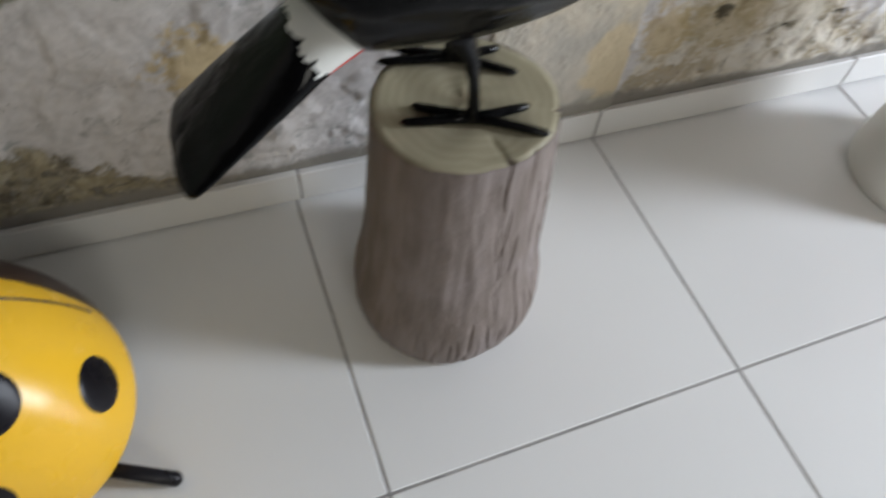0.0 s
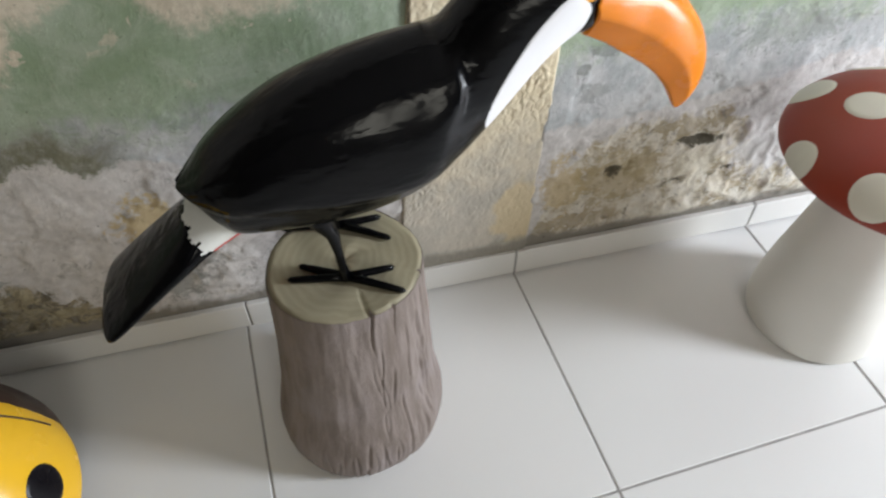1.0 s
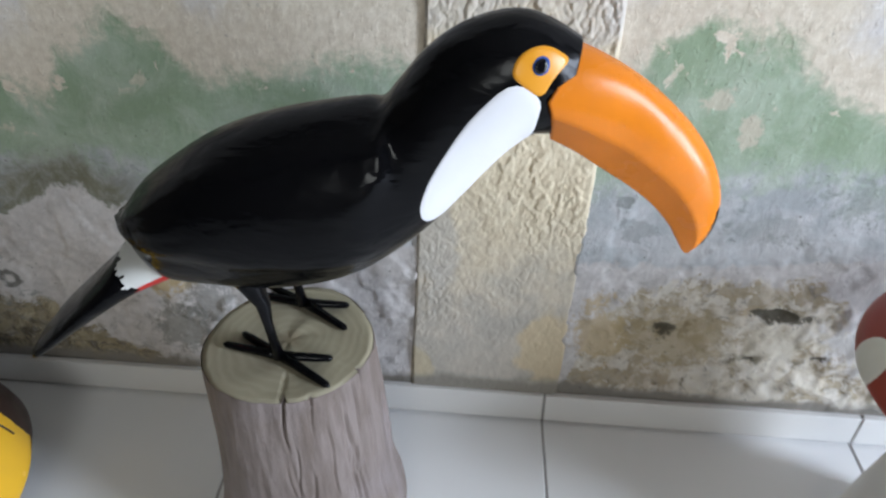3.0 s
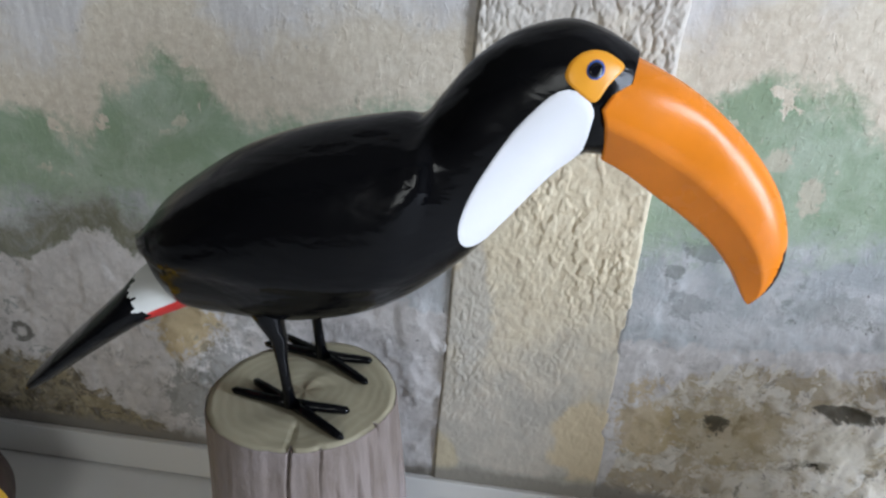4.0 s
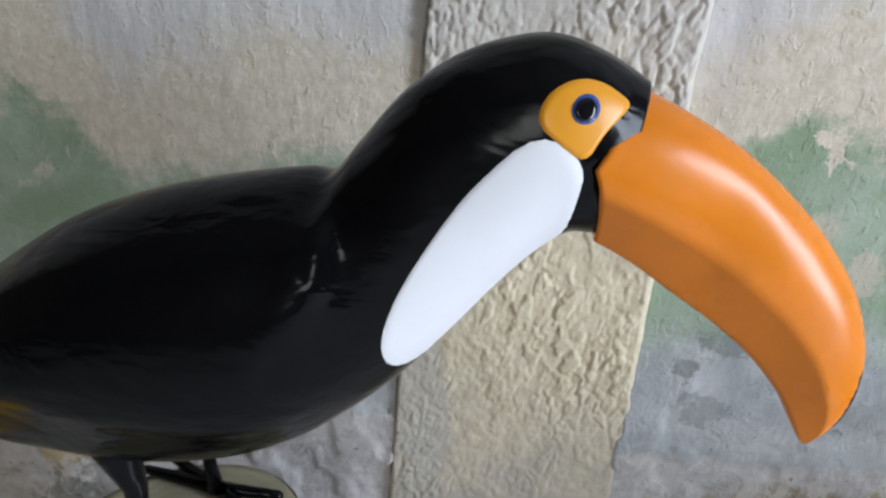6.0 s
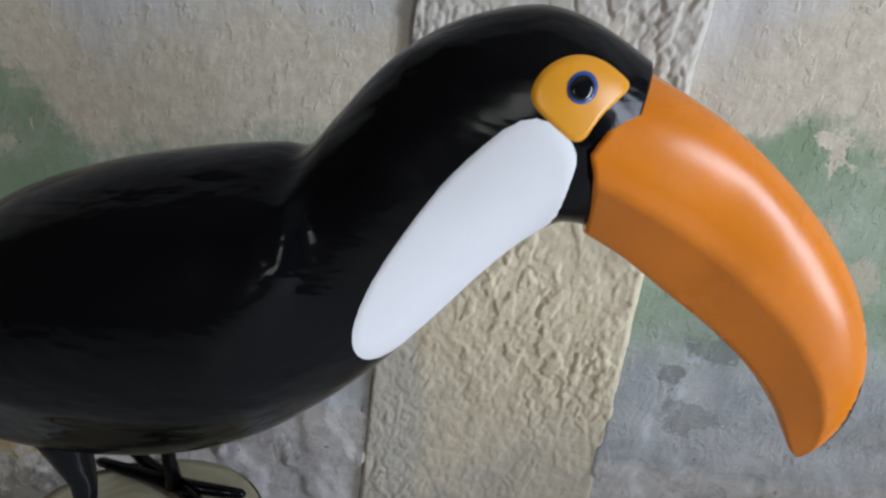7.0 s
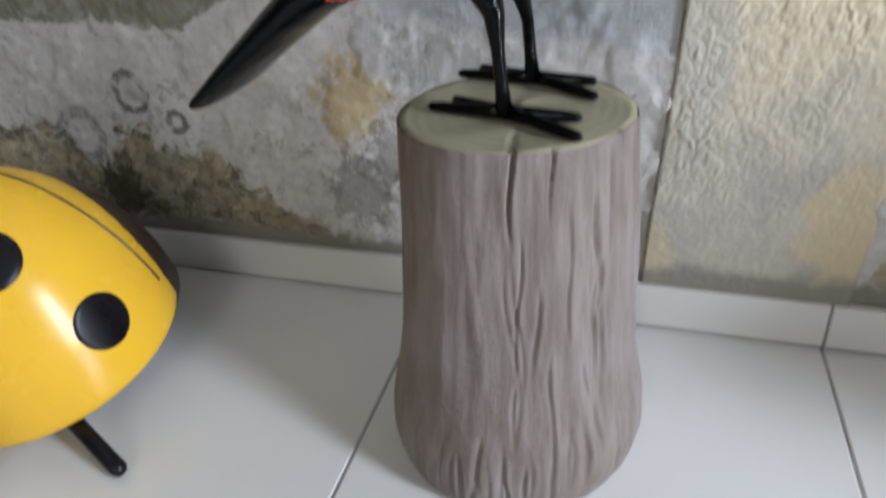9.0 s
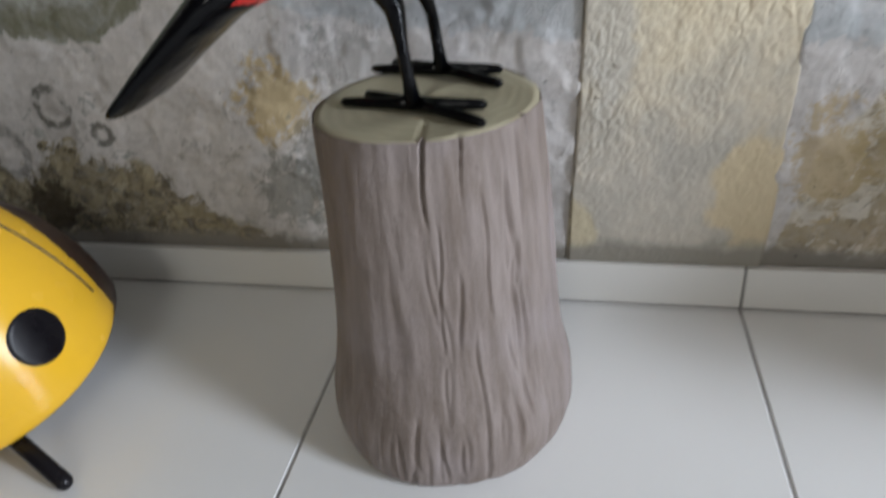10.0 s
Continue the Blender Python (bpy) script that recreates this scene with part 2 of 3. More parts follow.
def pilaster_stucco():
    s = Shade("yellow_stucco")
    px, _, pz = s.xyz()
    mid, fine = s.noise(14, 5, 0.6), s.noise(90, 5, 0.6)
    zd = s.math("ADD", pz, s.math("MULTIPLY", s.math("SUBTRACT", mid, 0.5), 0.25))
    cream = s.mix(s.step(fine, 0.3, 0.7), (0.66, 0.56, 0.39), (0.77, 0.68, 0.50))
    top = (0.60, 0.56, 0.50)
    low = s.mix(s.step(mid, 0.35, 0.65), (0.48, 0.45, 0.39), (0.59, 0.54, 0.46))
    col = s.mix(s.step(zd, 0.56, 0.68), cream, top)
    col = s.mix(s.step(zd, 0.42, 0.16), col, low)
    wob = s.math("MULTIPLY", s.math("SUBTRACT", s.noise(22, 6, 0.65), 0.5), 1.6)
    for x, z, rx, rz, shade, k in (
        (-0.004, 0.150, 0.042, 0.070, (0.68, 0.55, 0.33), 0.7),
        (-0.185, 0.10, 0.020, 0.040, (0.58, 0.50, 0.32), 0.7),
        (-0.16, 0.33, 0.03, 0.09, (0.50, 0.48, 0.44), 0.6),
    ):
        col = s.mix(s.math("MULTIPLY", s.blob(x, z, rx, rz, wob), k), col, shade)
    col = s.mix(s.step(s.math("ADD", pz, s.math("MULTIPLY", s.math("SUBTRACT", mid, 0.5), 0.05)), 0.095, 0.074), col, (0.29, 0.27, 0.23))
    # the crack along its left edge
    off = s.math("SUBTRACT", px, s.math("SUBTRACT", s.math("MULTIPLY", pz, 0.062), 0.202))
    gap = s.math("ABSOLUTE", s.math("SUBTRACT", off, s.math("MULTIPLY", s.math("SUBTRACT", mid, 0.5), 0.008)))
    col = s.mix(s.math("MULTIPLY", s.step(gap, 0.0022, 0.0006), s.step(fine, 0.35, 0.6, 0.2, 0.8)), col, (0.17, 0.15, 0.125))
    return s.done(col, 0.75, s.math("ADD", fine, mid), 0.4, 0.003, spec=0.35)


def glazed_tile(name, colour):
    s = Shade(name)
    rnd = s.add("ShaderNodeObjectInfo").outputs["Random"]
    n = s.noise(5, 5)
    v = s.math("ADD", s.math("MULTIPLY", rnd, 0.5), s.math("MULTIPLY", n, 0.5))
    col = s.mix(v, tuple(c * 0.965 for c in colour), colour)
    dirt = s.step(s.noise(38, 8, 0.7), 0.60, 0.78)
    col = s.mix(s.math("MULTIPLY", dirt, 0.02), col, (0.42, 0.39, 0.34))
    return s.done(col, 0.27, spec=0.4)


def bark_material():
    s = Shade("grey_bark")
    v = s.stretch(60, 60, 7)
    n1, n2 = s.noise(1.0, 6, 0.6, vec=v), s.noise(9, 5, 0.6)
    col = s.mix(s.step(n1, 0.3, 0.7), (0.160, 0.124, 0.103), (0.255, 0.210, 0.190))
    col = s.mix(s.math("MULTIPLY", s.step(n2, 0.45, 0.7), 0.5), col, (0.275, 0.234, 0.230))
    col = s.mix(s.math("MULTIPLY", s.step(s.noise(26, 4), 0.6, 0.72), 0.35), col, (0.15, 0.112, 0.085))
    return s.done(col, 0.62, s.math("ADD", s.math("MULTIPLY", n1, 1.4), s.math("ADD", s.noise(1.0, 5, 0.65, vec=s.stretch(170, 170, 30)), s.noise(140, 4))), 0.30, 0.003, spec=0.4)


def cut_wood():
    s = Shade("cut_wood")
    x, y, _ = s.xyz(s.obj)
    wob = s.math("MULTIPLY", s.noise(18, 3, vec=s.obj), 0.03)
    d = s.math("ADD", s.math("SQRT", s.math("ADD", s.math("MULTIPLY", x, x), s.math("MULTIPLY", y, y))), wob)
    ring = s.math("SINE", s.math("MULTIPLY", d, 620))
    n = s.noise(30, 6, 0.6)
    col = s.mix(s.step(ring, -0.6, 0.9), (0.355, 0.32, 0.22), (0.385, 0.345, 0.24))
    col = s.mix(s.math("MULTIPLY", s.step(n, 0.52, 0.75), 0.5), col, (0.33, 0.295, 0.21))
    col = s.mix(s.step(s.math("SQRT", s.math("ADD", s.math("MULTIPLY", x, x), s.math("MULTIPLY", y, y))), 0.020, 0.004), col, (0.24, 0.20, 0.13))
    return s.done(col, 0.5, s.math("ADD", n, s.math("MULTIPLY", ring, 0.15)), 0.25, 0.002, spec=0.4)


def room_paint(name, colour):
    s = Shade(name)
    n = s.noise(2.5, 6)
    return s.done(s.mix(n, tuple(c * 0.88 for c in colour), colour), 0.85, s.noise(90, 4), 0.15, 0.002, spec=0.2)


M_WALL, M_STUCCO = wall_plaster(), pilaster_stucco()
M_TILE, M_SKIRT = glazed_tile("floor_tile", (0.80, 0.80, 0.79)), glazed_tile("skirting_tile", (0.76, 0.75, 0.72))
M_GROUT = painted("grey_grout", (0.36, 0.35, 0.34), 0.9, 0.2, 80, 0.5, spec=0.2)
# unseen room surfaces, kept dark so that little light bounces back
M_ROOM, M_CEIL = room_paint("darkened_room_paint", (0.24, 0.21, 0.17)), room_paint("darkened_ceiling_paint", (0.30, 0.28, 0.25))
M_BARK, M_CUT = bark_material(), cut_wood()


def black_enamel():
    """Thick brushed enamel over carved wood."""
    s = Shade("black_enamel")
    carve = s.noise(1.0, 3, 0.5, vec=s.stretch(16, 34, 34), distort=0.3)
    brush = s.noise(1.0, 4, 0.6, vec=s.stretch(60, 220, 220))
    r = s.step(s.noise(22, 4), 0.3, 0.7, 0.11, 0.25)
    return s.done((0.0022, 0.0023, 0.003), r, s.math("ADD", s.math("MULTIPLY", carve, 3.0), s.math("MULTIPLY", brush, 0.10)), 0.34, 0.003, spec=0.17)


M_BLACK = black_enamel()
M_WHITE = painted("white_enamel", (0.82, 0.82, 0.84), 0.38, 0.03, 40, 0.2)
M_ORANGE = painted("orange_enamel", (0.74, 0.212, 0.012), 0.24, 0.13, 30, 0.24, spec=0.30)
M_YELLOW = painted("amber_enamel", (0.80, 0.33, 0.015), 0.32, 0.06, 40, 0.2)
M_RED = painted("red_enamel", (0.62, 0.03, 0.025), 0.35, 0.1, 40, 0.2)
M_BLUE = painted("blue_enamel", (0.03, 0.08, 0.30), 0.2, 0.1, 80, 0.1)
M_PUPIL = painted("black_gloss", (0.004, 0.004, 0.006), 0.1, 0.1, 80, 0.05)
# white of the tail root, with its shade put into the colour as grey
M_SHADED_WHITE = painted("shaded_white_enamel", (0.64, 0.64, 0.60), 0.45, 0.08, 60, 0.3)
M_SHELL = painted("yellow_shell_enamel", (0.83, 0.47, 0.03), 0.24, 0.06, 14, 0.12)
M_SHELLSPOT = painted("black_spot_enamel", (0.007, 0.006, 0.008), 0.3, 0.2, 40, 0.1, spec=0.25)
M_BROWN = painted("dark_brown_enamel", (0.035, 0.018, 0.014), 0.35, 0.2, 40, 0.2)
M_CAP = painted("brick_red_enamel", (0.29, 0.032, 0.011), 0.42, 0.10, 14, 0.15)
M_STEM = painted("cream_stem_paint", (0.72, 0.70, 0.65), 0.5, 0.05, 16, 0.2)
M_DOT = painted("cream_spot_paint", (0.66, 0.63, 0.54), 0.5, 0.05, 30, 0.15)


# ---- shape helpers ----
def mesh_object(name, verts, faces, mats, parent=None, label="", smooth=True, which=None):
    me = bpy.data.meshes.new(name)
    me.from_pydata([tuple(v) for v in verts], [], faces)
    for m in mats:
        me.materials.append(m)
    if which is not None:
        me.polygons.foreach_set("material_index", which)
    me.polygons.foreach_set("use_smooth", [smooth] * len(me.polygons))
    me.update()
    ob = new(name, me)
    if parent is not None:
        ob.parent = parent
    if label:
        ob["label"] = label
    return ob


def part(name, bm, material, parent, label="", smooth=False):
    me = bpy.data.meshes.new(name)
    bm.to_mesh(me)
    bm.free()
    me.materials.append(material)
    me.polygons.foreach_set("use_smooth", [smooth] * len(me.polygons))
    ob = new(name, me)
    if parent is not None:
        ob.parent = parent
    if label:
        ob["label"] = label
    return ob


def box_bm(x0, x1, y0, y1, z0, z1, bevel=0.0):
    bm = bmesh.new()
    bmesh.ops.create_cube(bm, size=1)
    bmesh.ops.transform(bm, verts=bm.verts, matrix=Matrix.Translation(((x0 + x1) / 2, (y0 + y1) / 2, (z0 + z1) / 2)) @ Matrix.Diagonal((x1 - x0, y1 - y0, z1 - z0, 1)))
    if bevel:
        bmesh.ops.bevel(bm, geom=bm.edges[:], offset=bevel, segments=1, affect="EDGES")
    return bm


def lattice(x, y, seed):
    """Smooth random heights from 0 to 1 over the plane, with a cell of 1."""
    table = np.random.RandomState(seed).rand(256, 256)
    xi, yi = np.floor(x).astype(int), np.floor(y).astype(int)
    fx, fy = x - xi, y - yi
    fx, fy = fx * fx * (3 - 2 * fx), fy * fy * (3 - 2 * fy)
    a, b = table[xi % 256, yi % 256], table[(xi + 1) % 256, yi % 256]
    c, d = table[xi % 256, (yi + 1) % 256], table[(xi + 1) % 256, (yi + 1) % 256]
    return (a * (1 - fx) + b * fx) * (1 - fy) + (c * (1 - fx) + d * fx) * fy


def layered(x, y, seed, n=4):
    return sum(lattice(x * 2 ** k, y * 2 ** k, seed + k) * 0.5 ** k for k in range(n)) / sum(0.5 ** k for k in range(n))


def cells(x, y, seed):
    """Distance from the creases between uneven cells of size 1, and a random height for each cell."""
    rs = np.random.RandomState(seed)
    jx, jy, tall = rs.rand(128, 128), rs.rand(128, 128), rs.rand(128, 128)
    xi, yi = np.floor(x).astype(int), np.floor(y).astype(int)
    near, second, height = np.full(x.shape, 9.0), np.full(x.shape, 9.0), np.zeros(x.shape)
    for dx in (-1, 0, 1):
        for dy in (-1, 0, 1):
            a, b = (xi + dx) % 128, (yi + dy) % 128
            d = np.hypot(xi + dx + jx[a, b] - x, yi + dy + jy[a, b] - y)
            closer = d < near
            second = np.where(closer, near, np.minimum(second, d))
            height = np.where(closer, tall[a, b], height)
            near = np.where(closer, d, near)
    return second - near, height


def glide(rows, n):
    """Rows of numbers made into n rows along a smooth curve through them."""
    rows = np.array(rows, float)
    out = []
    for u in np.linspace(0, len(rows) - 1, n):
        i = min(int(u), len(rows) - 2)
        f = u - i
        p0, p1, p2, p3 = rows[max(i - 1, 0)], rows[i], rows[i + 1], rows[min(i + 2, len(rows) - 1)]
        out.append(0.5 * (2 * p1 + (p2 - p0) * f + (2 * p0 - 5 * p1 + 4 * p2 - p3) * f * f + (3 * p1 - p0 - 3 * p2 + p3) * f ** 3))
    return np.array(out)


class Skin:
    """Collects rings, tubes and patches into one mesh."""

    def __init__(self):
        self.verts, self.faces, self.which = [], [], []

    def rings(self, rings, slot, cap=True):
        n, base = len(rings[0]), len(self.verts)
        for r in rings:
            self.verts.extend(tuple(p) for p in r)
        for i in range(len(rings) - 1):
            for j in range(n):
                a, b = base + i * n + j, base + i * n + (j + 1) % n
                self.faces.append((a, b, b + n, a + n))
                self.which.append(slot(i, j) if callable(slot) else slot)
        if cap:
            for i, flip in ((0, True), (len(rings) - 1, False)):
                ids = [base + i * n + j for j in range(n)]
                self.faces.append(tuple(reversed(ids)) if flip else tuple(ids))
                self.which.append(slot(min(i, len(rings) - 2), 0) if callable(slot) else slot)

    def tube(self, pts, radii, slot, n=10):
        pts = [Vector(p) for p in pts]
        rings = []
        for i, p in enumerate(pts):
            d = (pts[min(i + 1, len(pts) - 1)] - pts[max(i - 1, 0)]).normalized()
            side = d.cross(Vector((0.31, 0.2, 0.93)) if abs(d.z) < 0.9 else Vector((0, 1, 0))).normalized()
            up = side.cross(d)
            rings.append([p + (side * math.cos(a) + up * math.sin(a)) * radii[i] for a in (2 * math.pi * k / n for k in range(n))])
        self.rings(rings, slot)

    def patch(self, tree, outline, toward, slot, lift=0.0006, steps=10, round_=3, core=None):
        """A coat of paint in the given outline, laid on the surface found along the way `toward`."""
        pts = [Vector(p) for p in outline]
        for _ in range(round_):
            pts = [q for i in range(len(pts)) for q in (pts[i] * 0.75 + pts[(i + 1) % len(pts)] * 0.25, pts[i] * 0.25 + pts[(i + 1) % len(pts)] * 0.75)]
        mid = sum(pts, Vector()) / len(pts)
        way = Vector(toward).normalized()
        base, n = len(self.verts), len(pts)

        def lay(p, h):
            hit, normal, _, _ = tree.ray_cast(p - way * 0.3, way)
            if hit is None:
                hit, normal, _, _ = tree.find_nearest(p if core is None else Vector((p.x, core, p.z)))
            return tuple(hit - way * h)

        self.verts.append(lay(mid, lift))
        for k in range(1, steps + 1):
            for p in pts:
                self.verts.append(lay(mid.lerp(p, k / steps), lift if k < steps else -0.001))
        for j in range(n):
            self.faces.append((base, base + 1 + j, base + 1 + (j + 1) % n))
            self.which.append(slot)
        for k in range(steps - 1):
            for j in range(n):
                a, b = base + 1 + k * n + j, base + 1 + k * n + (j + 1) % n
                self.faces.append((a, a + n, b + n, b))
                self.which.append(slot)

    def tree(self):
        from mathutils import bvhtree
        return bvhtree.BVHTree.FromPolygons(self.verts, self.faces)

    def build(self, name, mats, parent=None, label=""):
        ob = mesh_object(name, self.verts, self.faces, mats, parent, label, True, self.which)
        bm = bmesh.new()
        bm.from_mesh(ob.data)
        bmesh.ops.recalc_face_normals(bm, faces=bm.faces)
        bm.to_mesh(ob.data)
        bm.free()
        return ob


# ---- structure ----
WALL_Y = 0.010
X0, X1, Y0, CEIL = -4.4, 2.2, -3.2, 3.0


def relief_sheet(name, xs, zs, y, material, bottom, parent=None):
    """An upright sheet facing -y with its own relief, closed behind by a flat back."""
    gx, gz = np.meshgrid(xs, zs)
    n, m = len(xs), len(zs)
    front = np.stack([gx, y, gz], -1).reshape(-1, 3)
    faces = [(i * n + j, i * n + j + 1, (i + 1) * n + j + 1, (i + 1) * n + j) for i in range(m - 1) for j in range(n - 1)]
    k = len(front)
    back = np.array([(xs[0], bottom, zs[0]), (xs[-1], bottom, zs[0]), (xs[-1], bottom, zs[-1]), (xs[0], bottom, zs[-1])])
    faces += [tuple([k + 1, k] + list(range(0, n))), tuple([k + 3, k + 2] + list(range(m * n - 1, (m - 1) * n - 1, -1))),
              tuple([k, k + 3] + [i * n for i in range(m - 1, -1, -1)]), tuple([k + 2, k + 1] + [i * n + n - 1 for i in range(m)]), (k, k + 1, k + 2, k + 3)]
    return mesh_object(name, np.vstack([front, back]), faces, [material], parent)


# the north wall: its lowest metre carries the relief of blistered plaster
xs, zs = np.arange(-1.40, 1.0001, 0.004), np.arange(-0.01, 1.0001, 0.004)
gx, gz = np.meshgrid(xs, zs)
damp = np.clip((0.42 - gz) / 0.25, 0, 1)
h = 0.0030 * (layered(gx * 9, gz * 9, 11, 5) - 0.5) + 0.0011 * (layered(gx * 60, gz * 30, 31, 3) - 0.5)
h += damp * 0.012 * (layered(gx * 11 + 5, gz * 13, 41, 5) - 0.45)
chips = layered(gx * 48 + 9, gz * 48, 145, 4)
h += 0.0035 * np.clip((chips - 0.50) / 0.05, 0, 1) * np.clip((0.29 - gz) / 0.05, 0, 1) * np.clip((gx - 0.0) / 0.05, 0, 1)
blister = layered(gx * 26 + 3, gz * 26, 45, 4)
h += 0.0030 * np.clip((blister - 0.50) / 0.05, 0, 1) * np.clip((0.40 - gz) / 0.06, 0, 1)
edge = layered(gx * 7 + 2, gz * 8, 61, 5)
h += 0.0026 * np.clip((edge - 0.52) / 0.02, 0, 1) * np.clip((0.50 - gz) / 0.08, 0, 1)
for hx, hz, rx, rz, deep in ((0.28, 0.238, 0.034, 0.010, 0.012), (0.145, 0.205, 0.014, 0.010, 0.010), (0.27, 0.158, 0.012, 0.006, 0.010), (0.36, 0.165, 0.012, 0.004, 0.008)):
    d = ((gx - hx) / rx) ** 2 + ((gz - hz) / rz) ** 2 + (layered(gx * 60, gz * 60, 71, 3) - 0.5)
    h -= deep * np.clip(1.2 - d, 0, 1)
h = np.minimum(h, 0.009) * np.clip((gz - 0.050) / 0.035, 0.12, 1)
h = np.where((gx > -0.198 + 0.062 * gz) & (gx < 0.008 + 0.036 * gz), -0.003, h)
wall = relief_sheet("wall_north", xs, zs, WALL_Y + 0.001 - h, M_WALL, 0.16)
tagged(wall, "old wall of flaking grey, green and cream plaster with damp stains", "wall", kind="structure")
part("upper_wall", box_bm(X0, X1, WALL_Y, 0.16, 1.0, CEIL), M_WALL, wall)
part("west_end", box_bm(X0, -1.4, WALL_Y, 0.16, -0.01, 1.0), M_WALL, wall)
part("east_end", box_bm(1.0, X1, WALL_Y, 0.16, -0.01, 1.0), M_WALL, wall)

# the pilaster: a flat band of trowelled stucco that leans slightly
zs = np.arange(0.0, 1.0, 0.0017)
us = np.linspace(0, 1, 150)
gu, gz = np.meshgrid(us, zs)
left = -0.204 + 0.062 * gz + 0.003 * (layered(gz * 9, gz * 0, 3, 3) - 0.5)
right = 0.015 + 0.036 * gz + 0.005 * (layered(gz * 14, gz * 0 + 9, 4, 3) - 0.5)
gx = left + (right - left) * gu
warp = 0.5 * layered(gx * 26, gz * 26, 88, 2)
wave_x, wave_z = layered(gx * 120, gz * 90, 71, 3) - 0.5, layered(gx * 120 + 40, gz * 90, 81, 3) - 0.5
crease, tall = cells(gx * 80 + warp * 1.6 + wave_x * 1.5, gz * 56 + warp * 1.6 + wave_z * 1.5, 91)
crease = crease + 0.5 * np.clip(layered(gx * 70 + 9, gz * 45, 101, 2) - 0.45, 0, 1)
fine_crease, fine_tall = cells(gx * 150 + warp * 3 + wave_z * 1.5, gz * 100 + warp * 3 + wave_x * 1.5, 93)
ridge = np.clip(crease / 0.26, 0, 1) * (0.25 + 0.65 * tall) + 0.4 * np.clip(fine_crease / 0.4, 0, 1) * fine_tall + 0.10 * layered(gx * 150, gz * 110, 96, 2)
worn = np.clip((gz - 0.08) / 0.25, 0.25, 1) * np.clip(layered(gx * 12, gz * 10, 97, 2) * 2.2 - 0.4, 0.4, 1)
lip = np.clip(np.minimum(gu, 1 - gu) / 0.02, 0, 1)
h = (0.0035 + 0.0038 * ridge * worn + 0.0008 * layered(gx * 90, gz * 90, 99, 2)) * (0.4 + 0.6 * lip)
n, m = len(us), len(zs)
front = np.stack([gx, WALL_Y - h, gz], -1).reshape(-1, 3)
faces = [(i * n + j, i * n + j + 1, (i + 1) * n + j + 1, (i + 1) * n + j) for i in range(m - 1) for j in range(n - 1)]
k = len(front)
back = np.stack([np.where(gu[:, :1] == 0, left[:, :1], 0), np.full((m, 1), WALL_Y + 0.012), gz[:, :1]], -1).reshape(-1, 3)
back2 = np.stack([right[:, -1:], np.full((m, 1), WALL_Y + 0.012), gz[:, -1:]], -1).reshape(-1, 3)
for i in range(m - 1):
    faces.append((i * n, (i + 1) * n, k + i + 1, k + i))
    faces.append((i * n + n - 1, k + m + i, k + m + i + 1, (i + 1) * n + n - 1))
pilaster = mesh_object("pilaster", np.vstack([front, back, back2]), faces, [M_STUCCO])
tagged(pilaster, "flat pilaster of rough trowelled cream-yellow stucco on the wall", "pilaster", kind="structure")
part("upper_pilaster", box_bm(-0.142, 0.051, WALL_Y - 0.006, WALL_Y + 0.01, 0.998, CEIL), M_STUCCO, pilaster)

# added out of view: darkened ceiling and walls that hold down the fill light
ceiling = tagged(part("ceiling", box_bm(X0, X1, Y0, 0.16, CEIL, CEIL + 0.12), M_CEIL, None), "unseen plain ceiling, darkened to cut bounced light", "ceiling", kind="structure")
wall_west = tagged(part("wall_west", box_bm(X0 - 0.15, X0, Y0, 0.16, -0.05, CEIL), M_ROOM, None), "unseen plain cream wall, darkened to cut bounced light", "wall", kind="structure")


def wall_with_opening(name, axis, at, thick, lo, hi, o0, o1, z0, z1, label):
    """A wall across x (axis 'x') or y, open from o0 to o1 and from z0 to z1."""
    wall_ob = None
    for a, b, c, d in ((lo, o0, -0.05, CEIL), (o1, hi, -0.05, CEIL), (o0, o1, -0.05, z0), (o0, o1, z1, CEIL)):
        if b - a < 0.01 or d - c < 0.06:
            continue
        bm = box_bm(at, at + thick, a, b, c, d) if axis == "x" else box_bm(a, b, at, at + thick, c, d)
        ob = part(name if wall_ob is None else "wall_section", bm, M_ROOM, wall_ob)
        wall_ob = wall_ob or ob
    return tagged(wall_ob, label, "wall", kind="structure")


wall_with_opening("wall_east", "x", X1, 0.15, Y0, 0.16, -1.46, -0.82, 0.0, 2.1, "unseen darkened cream wall with an open doorway")
wall_with_opening("wall_south", "y", Y0 - 0.15, 0.15, X0 - 0.15, X1 + 0.15, -0.55, 0.45, 1.02, 2.22, "unseen darkened cream wall with a window opening")
ground = tagged(part("ground", box_bm(-60, 60, -60, 60, -0.30, -0.06), M_ROOM, None), "unseen plain ground outside", "ground", kind="structure")

# ---- the toucan on its stump ----
MID = lambda x: -0.176 + 0.03 * (x + 0.25)


def section(top, bottom, half, lean=0.0, n=48, power=2.0, fuller=0.0):
    """A closed ring between a top and a bottom point of the side view; half: half its width."""
    cx, cz = (top[0] + bottom[0]) / 2, (top[1] + bottom[1]) / 2
    dx, dz = (top[0] - bottom[0]) / 2, (top[1] - bottom[1]) / 2
    ring = []
    for k in range(n):
        a = 2 * math.pi * k / n
        c, s = math.cos(a), math.sin(a)
        c2 = math.copysign(abs(c) ** (2 / power), c)
        s2 = math.copysign(abs(s) ** (2 / power), s)
        wide = half * (1 + fuller * c)
        ring.append((cx + dx * c2, MID(cx) + wide * s2, cz + dz * c2))
    return ring


